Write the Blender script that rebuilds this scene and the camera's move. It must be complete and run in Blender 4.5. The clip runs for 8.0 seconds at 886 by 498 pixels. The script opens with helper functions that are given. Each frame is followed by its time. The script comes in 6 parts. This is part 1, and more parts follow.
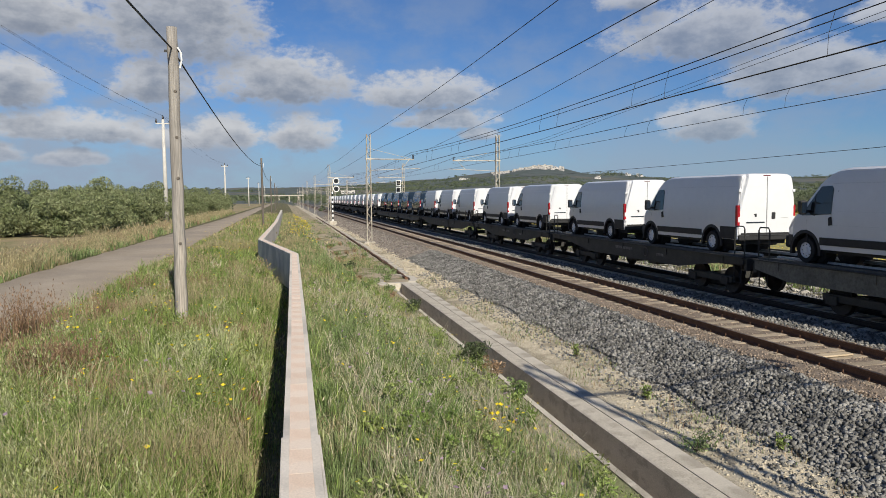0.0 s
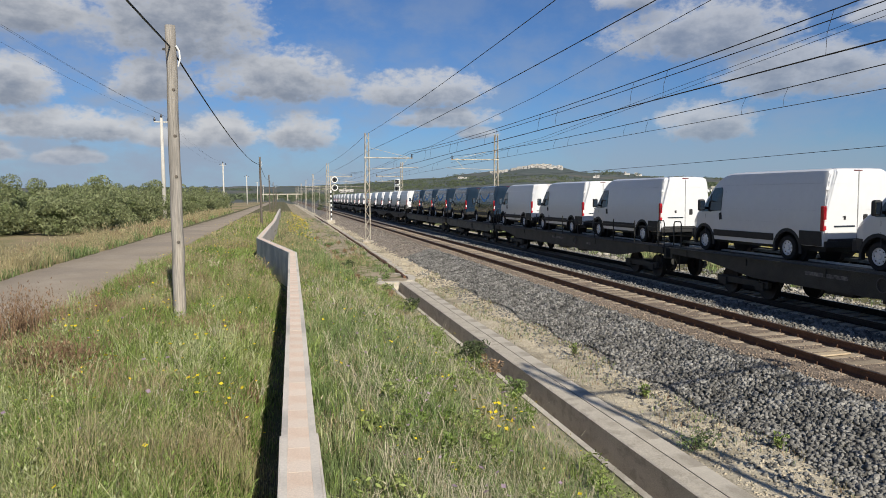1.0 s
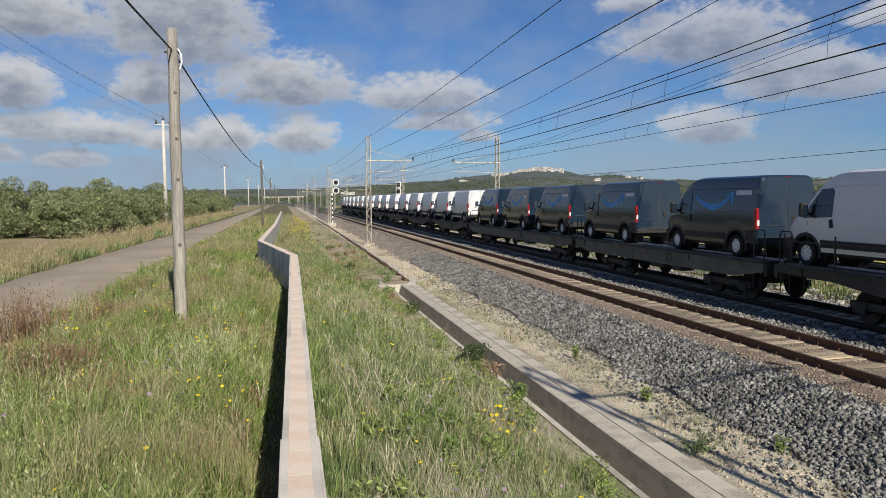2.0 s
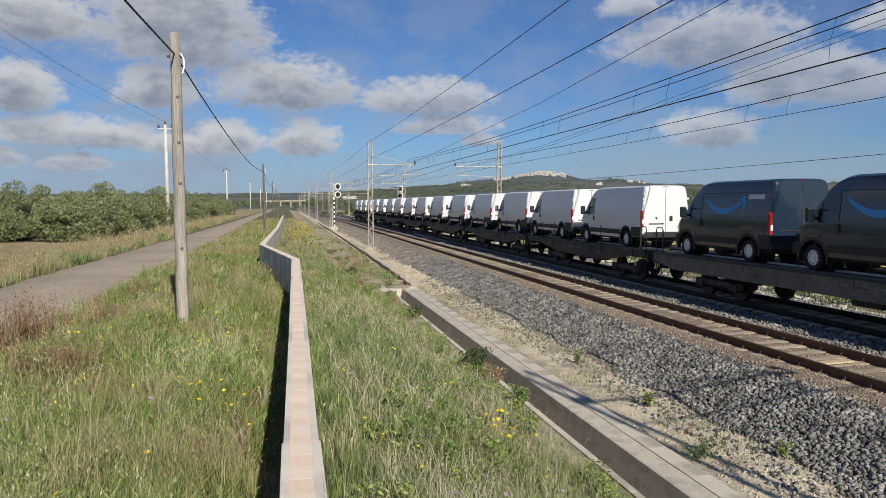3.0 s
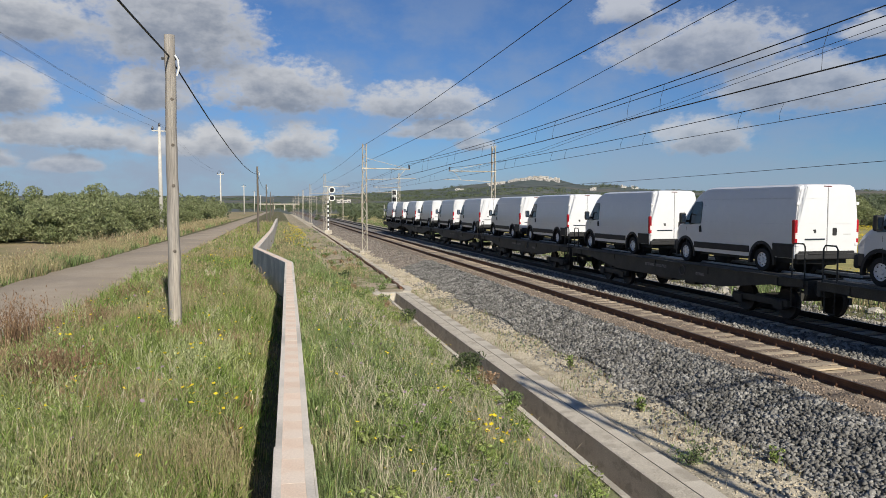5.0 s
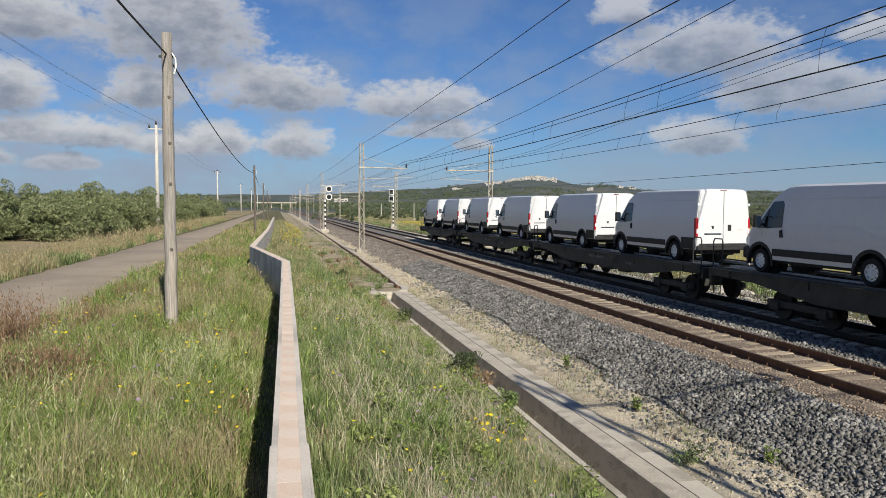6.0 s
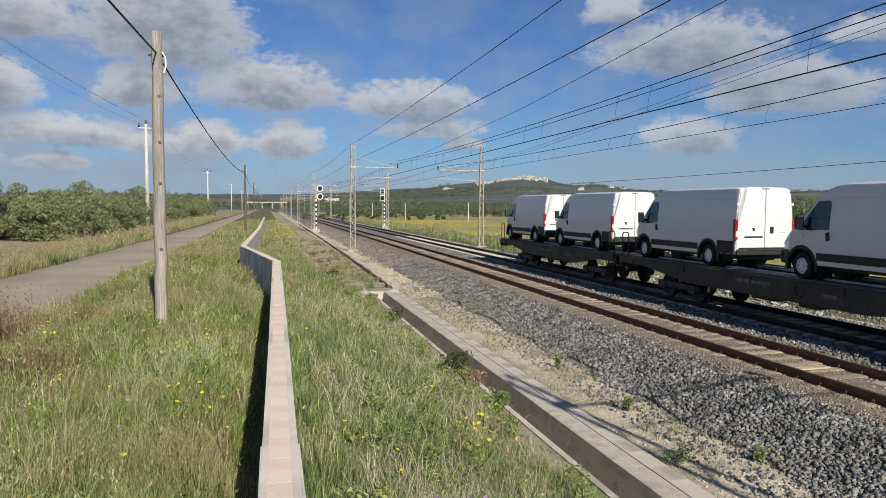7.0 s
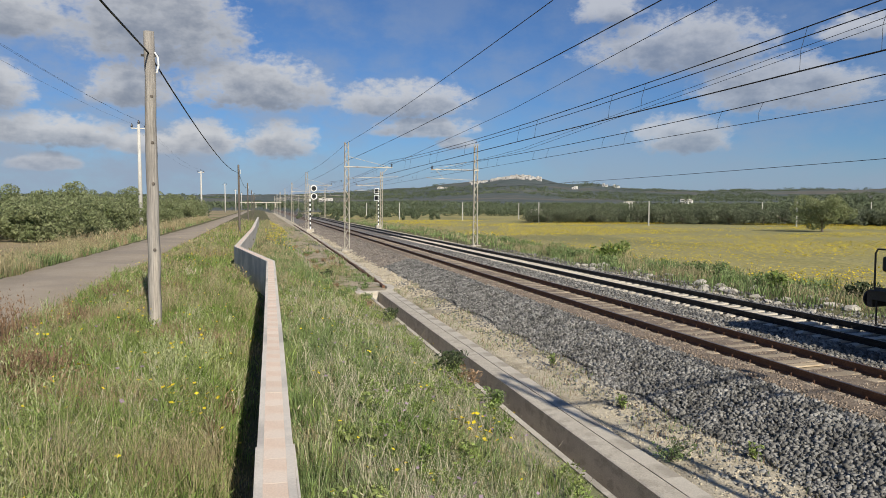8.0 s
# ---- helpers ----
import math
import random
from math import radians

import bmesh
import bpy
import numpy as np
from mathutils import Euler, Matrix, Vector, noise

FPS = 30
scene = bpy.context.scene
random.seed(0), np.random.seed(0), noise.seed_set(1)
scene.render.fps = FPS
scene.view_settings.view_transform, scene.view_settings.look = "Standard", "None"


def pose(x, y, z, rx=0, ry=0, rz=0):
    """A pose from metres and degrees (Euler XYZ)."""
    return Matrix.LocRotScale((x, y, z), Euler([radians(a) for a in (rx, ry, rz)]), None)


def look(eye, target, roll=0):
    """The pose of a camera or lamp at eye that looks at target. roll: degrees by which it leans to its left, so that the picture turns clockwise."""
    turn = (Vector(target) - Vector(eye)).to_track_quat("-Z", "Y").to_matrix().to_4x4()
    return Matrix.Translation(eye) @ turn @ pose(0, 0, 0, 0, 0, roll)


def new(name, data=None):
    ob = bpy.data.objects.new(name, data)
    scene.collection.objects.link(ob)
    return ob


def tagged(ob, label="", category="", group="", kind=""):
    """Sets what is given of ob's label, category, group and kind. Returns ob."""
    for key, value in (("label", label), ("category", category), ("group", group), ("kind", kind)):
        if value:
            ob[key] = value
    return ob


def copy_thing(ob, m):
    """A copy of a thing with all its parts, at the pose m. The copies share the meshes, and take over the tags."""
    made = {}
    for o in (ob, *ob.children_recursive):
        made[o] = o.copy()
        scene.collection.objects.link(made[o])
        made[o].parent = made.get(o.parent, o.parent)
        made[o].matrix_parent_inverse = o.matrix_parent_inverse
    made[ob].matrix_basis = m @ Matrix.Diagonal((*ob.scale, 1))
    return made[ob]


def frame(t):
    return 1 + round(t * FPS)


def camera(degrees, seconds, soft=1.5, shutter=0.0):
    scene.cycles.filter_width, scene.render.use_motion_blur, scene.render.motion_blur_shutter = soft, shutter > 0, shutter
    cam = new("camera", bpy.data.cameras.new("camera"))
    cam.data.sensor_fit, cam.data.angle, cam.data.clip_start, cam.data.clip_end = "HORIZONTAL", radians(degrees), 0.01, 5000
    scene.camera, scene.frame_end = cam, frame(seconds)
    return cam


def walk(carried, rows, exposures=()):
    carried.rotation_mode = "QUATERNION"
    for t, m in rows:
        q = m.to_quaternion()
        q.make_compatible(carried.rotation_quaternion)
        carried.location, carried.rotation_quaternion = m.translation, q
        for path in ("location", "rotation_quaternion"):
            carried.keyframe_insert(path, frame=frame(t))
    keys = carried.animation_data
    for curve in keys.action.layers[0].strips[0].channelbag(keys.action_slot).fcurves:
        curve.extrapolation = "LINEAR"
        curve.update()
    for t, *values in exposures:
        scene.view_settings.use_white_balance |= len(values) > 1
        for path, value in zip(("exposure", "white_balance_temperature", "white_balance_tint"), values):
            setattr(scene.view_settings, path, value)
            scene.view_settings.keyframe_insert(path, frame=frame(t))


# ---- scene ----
cam = camera(63.4, 8.0, soft=0.85)
EYE = (0.0, 0.0, 3.15)


def aim(yaw, pitch, roll):
    """Pose of the camera at the fixed eye: yaw to the right of +Y, pitch up, roll clockwise in the picture."""
    a, b = radians(yaw), radians(pitch)
    way = Vector((math.sin(a) * math.cos(b), math.cos(a) * math.cos(b), math.sin(b)))
    return look(EYE, Vector(EYE) + way * 20.0, roll)


PATH = (
    (0.0, 12.413, -4.135, -0.614), (0.5, 12.525, -4.278, -0.575), (1.0, 12.535, -4.228, -0.544), (1.5, 12.507, -4.129, -0.526),
    (3.0, 12.310, -3.669, -0.450), (3.5, 12.409, -3.494, -0.338), (4.0, 12.543, -3.369, -0.233), (4.5, 12.679, -3.339, -0.166),
    (6.0, 13.051, -3.381, 0.193), (6.5, 13.258, -3.428, 0.226), (7.0, 13.752, -3.405, 0.233), (7.5, 14.094, -3.425, 0.118),
    (8.0, 14.202, -3.447, 0.000),
)
walk(cam, [(t, aim(y, p, r)) for t, y, p, r in PATH], exposures=[(0.0, 0.22), (8.0, 0.22)])

# ---- world and sun ----
SUN_EL, SUN_AZ = radians(32.0), math.atan2(0.17, -0.985)
sun_data = bpy.data.lights.new("sun", "SUN")
sun_data.energy, sun_data.angle, sun_data.color = 5.0, radians(0.53), (1.0, 0.935, 0.81)
sun = new("sun", sun_data)
sun.matrix_basis = look((0, 0, 60), (-math.sin(SUN_AZ) * math.cos(SUN_EL) * 50, -math.cos(SUN_AZ) * math.cos(SUN_EL) * 50, 60 - 50 * math.sin(SUN_EL)))

# cumulus clouds: azimuth, elevation, half width, half height, all in degrees
CLOUDS = [
    (-7.2, 13.6, 6.1, 3.5), (-16.7, 13.0, 3.8, 1.7), (-18.2, 8.1, 2.9, 1.6), (-15.0, 5.3, 5.5, 1.1), (-9.2, 8.8, 2.7, 1.7), (-0.1, 9.3, 5.3, 1.9),
    (11.2, 8.4, 5.0, 1.4), (12.9, 6.2, 4.2, 0.8), (-4.3, 5.0, 2.9, 1.3), (1.7, 5.1, 2.6, 1.4), (15.3, 5.0, 1.5, 0.5), (32.1, 12.0, 6.6, 2.0), (39.1, 8.6, 5.4, 2.0),
    (32.5, 5.4, 3.4, 1.4), (26.9, 14.8, 2.6, 1.0), (-14.8, 3.1, 2.1, 0.6), (43.8, 12.1, 2.4, 0.9), (-7.4, 4.6, 3.3, 0.8), (-19.7, 3.4, 2.1, 0.7),
]


def build_sky():
    rng = random.Random(4)
    clouds = list(CLOUDS)
    for az in range(60, 335, 13):
        clouds.append((az + rng.uniform(-5, 5), rng.uniform(5, 28), rng.uniform(4, 8), rng.uniform(1.5, 3.2)))
    world = bpy.data.worlds.new("sky")
    scene.world = world
    world.use_nodes = True
    tree = world.node_tree
    tree.nodes.clear()

    def density_group():
        g = bpy.data.node_groups.new("cloud_density", "ShaderNodeTree")
        for n in ("azimuth", "elevation", "rough"):
            g.interface.new_socket(n, in_out="INPUT", socket_type="NodeSocketFloat")
        g.interface.new_socket("density", in_out="OUTPUT", socket_type="NodeSocketFloat")
        gi, go = g.nodes.new("NodeGroupInput"), g.nodes.new("NodeGroupOutput")

        def m(op, a, b=None):
            n = g.nodes.new("ShaderNodeMath")
            n.operation = op
            for i, v in enumerate((a, b)):
                if v is None:
                    continue
                if isinstance(v, (int, float)):
                    n.inputs[i].default_value = v
                else:
                    g.links.new(v, n.inputs[i])
            return n.outputs[0]

        best = None
        for az, el, w, h in clouds:
            da = m("SUBTRACT", gi.outputs[0], float(az))
            if az > 180:
                da = m("ADD", da, 360.0)
            u = m("DIVIDE", da, float(w))
            v = m("DIVIDE", m("SUBTRACT", gi.outputs[1], float(el - 0.35 * h)), float(h * 1.35))
            # flat base: below the centre the distance grows quicker
            v = m("MAXIMUM", v, m("MULTIPLY", v, -1.9))
            d = m("SUBTRACT", 1.0, m("ADD", m("MULTIPLY", u, u), m("MULTIPLY", v, v)))
            best = d if best is None else m("MAXIMUM", best, d)
        g.links.new(m("ADD", m("MAXIMUM", best, -1.6), gi.outputs[2]), go.inputs[0])
        return g

    group = density_group()

    def node(kind, **kw):
        n = tree.nodes.new(kind)
        for k, v in kw.items():
            n.inputs[k].default_value = v
        return n

    def m(op, a, b=None, c=None):
        n = tree.nodes.new("ShaderNodeMath")
        n.operation = op
        for i, v in enumerate((a, b, c)):
            if v is None:
                continue
            if isinstance(v, (int, float)):
                n.inputs[i].default_value = v
            else:
                tree.links.new(v, n.inputs[i])
        return n.outputs[0]

    def ramp(v, lo, hi, a=0.0, b=1.0):
        n = tree.nodes.new("ShaderNodeMapRange")
        n.interpolation_type = "SMOOTHSTEP"
        tree.links.new(v, n.inputs[0])
        for i, x in enumerate((lo, hi, a, b)):
            n.inputs[i + 1].default_value = x
        return n.outputs[0]

    def mix(f, a, b):
        n = tree.nodes.new("ShaderNodeMix")
        n.data_type = "RGBA"
        for s, v in ((0, f), (6, a), (7, b)):
            if isinstance(v, tuple):
                n.inputs[s].default_value = (*v, 1)
            elif isinstance(v, float):
                n.inputs[s].default_value = v
            else:
                tree.links.new(v, n.inputs[s])
        return n.outputs[2]

    tc = tree.nodes.new("ShaderNodeTexCoord")
    sep = tree.nodes.new("ShaderNodeSeparateXYZ")
    tree.links.new(tc.outputs["Generated"], sep.inputs[0])
    az = m("MULTIPLY", m("ARCTAN2", sep.outputs[0], sep.outputs[1]), 57.2958)
    el = m("MULTIPLY", m("ARCSINE", sep.outputs[2]), 57.2958)
    comb = tree.nodes.new("ShaderNodeCombineXYZ")
    tree.links.new(m("MULTIPLY", az, 0.1), comb.inputs[0])
    tree.links.new(m("MULTIPLY", el, 0.16), comb.inputs[1])

    def noise_tex(scale, detail, rough, off):
        mp = tree.nodes.new("ShaderNodeMapping")
        mp.inputs[1].default_value = off
        tree.links.new(comb.outputs[0], mp.inputs[0])
        n = node("ShaderNodeTexNoise", Scale=scale, Detail=detail, Roughness=rough)
        tree.links.new(mp.outputs[0], n.inputs[0])
        return n.outputs[0]

    big = m("MULTIPLY", m("SUBTRACT", noise_tex(2.4, 2.0, 0.5, (0, 0, 0)), 0.5), 1.35)
    puffs = m("MULTIPLY", m("SUBTRACT", noise_tex(6.5, 3.0, 0.5, (3, 1, 2)), 0.5), 1.9)
    wisps = m("MULTIPLY", m("SUBTRACT", noise_tex(17.0, 6.0, 0.6, (1, 7, 5)), 0.5), 1.25)
    smooth = m("ADD", big, puffs)
    rough = m("ADD", smooth, wisps)

    def density(el_in, disturbed):
        n = tree.nodes.new("ShaderNodeGroup")
        n.node_tree = group
        for s, v in zip(n.inputs, (az, el_in, disturbed)):
            tree.links.new(v, s)
        return n.outputs[0]

    here = density(el, rough)
    cover = ramp(here, -0.50, 0.58)
    # the light comes from above: what has cloud over it turns grey
    above, higher = density(m("ADD", el, 0.55), smooth), density(m("ADD", el, 1.5), big)
    over = m("ADD", m("MULTIPLY", above, 0.55), m("MULTIPLY", higher, 0.45))
    shade = ramp(m("ADD", over, m("ADD", m("MULTIPLY", wisps, 0.55), m("MULTIPLY", puffs, 0.3))), -0.60, 1.45)
    cloud = mix(shade, (0.515, 0.523, 0.54), (0.188, 0.217, 0.272))
    sky = tree.nodes.new("ShaderNodeTexSky")
    sky.sky_type, sky.sun_disc = "NISHITA", False
    sky.sun_elevation, sky.sun_rotation = SUN_EL, SUN_AZ
    sky.air_density, sky.dust_density, sky.ozone_density, sky.altitude = 1.0, 0.3, 4.0, 100
    scale = tree.nodes.new("ShaderNodeVectorMath")
    scale.operation = "SCALE"
    scale.inputs[3].default_value = 0.0535
    cool = tree.nodes.new("ShaderNodeVectorMath")
    cool.operation = "MULTIPLY"
    cool.inputs[1].default_value = (0.68, 0.94, 1.30)
    tree.links.new(sky.outputs[0], cool.inputs[0])
    tree.links.new(cool.outputs[0], scale.inputs[0])
    # thin veil of high cloud, stronger towards the horizon
    veil = m("MULTIPLY", ramp(noise_tex(1.4, 6.0, 0.6, (9, 4, 0)), 0.34, 0.66), m("MULTIPLY", ramp(el, 4.0, 30.0, 0.9, 0.15), ramp(az, -8.0, 16.0, 0.95, 0.45)))
    base = mix(veil, scale.outputs[0], (0.27, 0.315, 0.395))
    final = mix(m("MULTIPLY", cover, ramp(az, -4.0, 26.0, 0.93, 0.76)), base, cloud)
    low = ramp(el, -0.5, 5.5, 0.72, 0.0)
    final = mix(low, final, (0.248, 0.316, 0.436))
    bg, out = node("ShaderNodeBackground", Strength=1.0), tree.nodes.new("ShaderNodeOutputWorld")
    tree.links.new(final, bg.inputs[0])
    tree.links.new(bg.outputs[0], out.inputs[0])


build_sky()

# ---- materials ----


def material(name, a, b, scale=6.0, rough=0.8, metal=0.0, bump=0.0, bump_scale=40.0, fine=0.25, c=None, patch=0.4, spec=0.3, stretch=(1, 1, 1), island=0.0, coord="Object"):
    """Two colours mixed by a broad noise, darkened and lightened by a fine one; c: a third colour in patches of size 1/patch."""
    mat = bpy.data.materials.new(name)
    mat.use_nodes = True
    t = mat.node_tree
    bsdf = t.nodes["Principled BSDF"]
    bsdf.inputs["Roughness"].default_value, bsdf.inputs["Metallic"].default_value = rough, metal
    bsdf.inputs["Specular IOR Level"].default_value = spec
    tc, mp = t.nodes.new("ShaderNodeTexCoord"), t.nodes.new("ShaderNodeMapping")
    mp.inputs[3].default_value = stretch
    t.links.new(tc.outputs[coord], mp.inputs[0])

    def tex(s, detail=5.0):
        n = t.nodes.new("ShaderNodeTexNoise")
        n.inputs["Scale"].default_value, n.inputs["Detail"].default_value, n.inputs["Roughness"].default_value = s, detail, 0.6
        t.links.new(mp.outputs[0], n.inputs[0])
        return n.outputs[0]

    def rng(v, lo, hi, x=0.0, y=1.0):
        n = t.nodes.new("ShaderNodeMapRange")
        t.links.new(v, n.inputs[0])
        for i, k in enumerate((lo, hi, x, y)):
            n.inputs[i + 1].default_value = k
        return n.outputs[0]

    def mix(f, x, y, mode="MIX"):
        n = t.nodes.new("ShaderNodeMix")
        n.data_type, n.blend_type = "RGBA", mode
        for s, v in ((0, f), (6, x), (7, y)):
            if isinstance(v, tuple):
                n.inputs[s].default_value = (*v, 1)
            elif isinstance(v, float):
                n.inputs[s].default_value = v
            else:
                t.links.new(v, n.inputs[s])
        return n.outputs[2]

    col = mix(rng(tex(scale), 0.35, 0.65), a, b)
    if c:
        col = mix(rng(tex(patch, 6.0), 0.5, 0.62), col, c)
    grain = rng(tex(bump_scale), 0.3, 0.7, 1 - fine, 1 + fine)
    if island:
        geo, info = t.nodes.new("ShaderNodeNewGeometry"), t.nodes.new("ShaderNodeObjectInfo")
        add = t.nodes.new("ShaderNodeMath")
        add.operation = "ADD"
        t.links.new(geo.outputs["Random Per Island"], add.inputs[0])
        t.links.new(info.outputs["Random"], add.inputs[1])
        wrap = t.nodes.new("ShaderNodeMath")
        wrap.operation = "FRACT"
        t.links.new(add.outputs[0], wrap.inputs[0])
        grain2 = rng(wrap.outputs[0], 0.0, 1.0, 1 - island, 1 + island)
        mul = t.nodes.new("ShaderNodeMath")
        mul.operation = "MULTIPLY"
        t.links.new(grain, mul.inputs[0])
        t.links.new(grain2, mul.inputs[1])
        grain = mul.outputs[0]
    sc = t.nodes.new("ShaderNodeVectorMath")
    sc.operation = "SCALE"
    t.links.new(col, sc.inputs[0])
    t.links.new(grain, sc.inputs[3])
    t.links.new(sc.outputs[0], bsdf.inputs["Base Color"])
    if bump:
        bp = t.nodes.new("ShaderNodeBump")
        bp.inputs["Strength"].default_value, bp.inputs["Distance"].default_value = 0.6, bump
        t.links.new(tex(bump_scale, 4.0), bp.inputs["Height"])
        t.links.new(bp.outputs[0], bsdf.inputs["Normal"])
    return mat


def leafy(name, a, b, scale=3.0, island=0.35, through_light=0.3):
    mat = material(name, a, b, scale=scale, rough=0.6, fine=0.2, bump_scale=9.0, island=island, spec=0.25)
    t = mat.node_tree
    bsdf = t.nodes["Principled BSDF"]
    tr, mx = t.nodes.new("ShaderNodeBsdfTranslucent"), t.nodes.new("ShaderNodeMixShader")
    mx.inputs[0].default_value = through_light
    t.links.new(bsdf.inputs["Base Color"].links[0].from_socket, tr.inputs[0])
    t.links.new(bsdf.outputs[0], mx.inputs[1])
    t.links.new(tr.outputs[0], mx.inputs[2])
    t.links.new(mx.outputs[0], t.nodes["Material Output"].inputs[0])
    return mat


def glass(name, tint):
    mat = bpy.data.materials.new(name)
    mat.use_nodes = True
    b = mat.node_tree.nodes["Principled BSDF"]
    b.inputs["Base Color"].default_value, b.inputs["Roughness"].default_value = (*tint, 1), 0.04
    b.inputs["Specular IOR Level"].default_value = 0.7
    b.inputs["Transmission Weight"].default_value = 0.25
    return mat


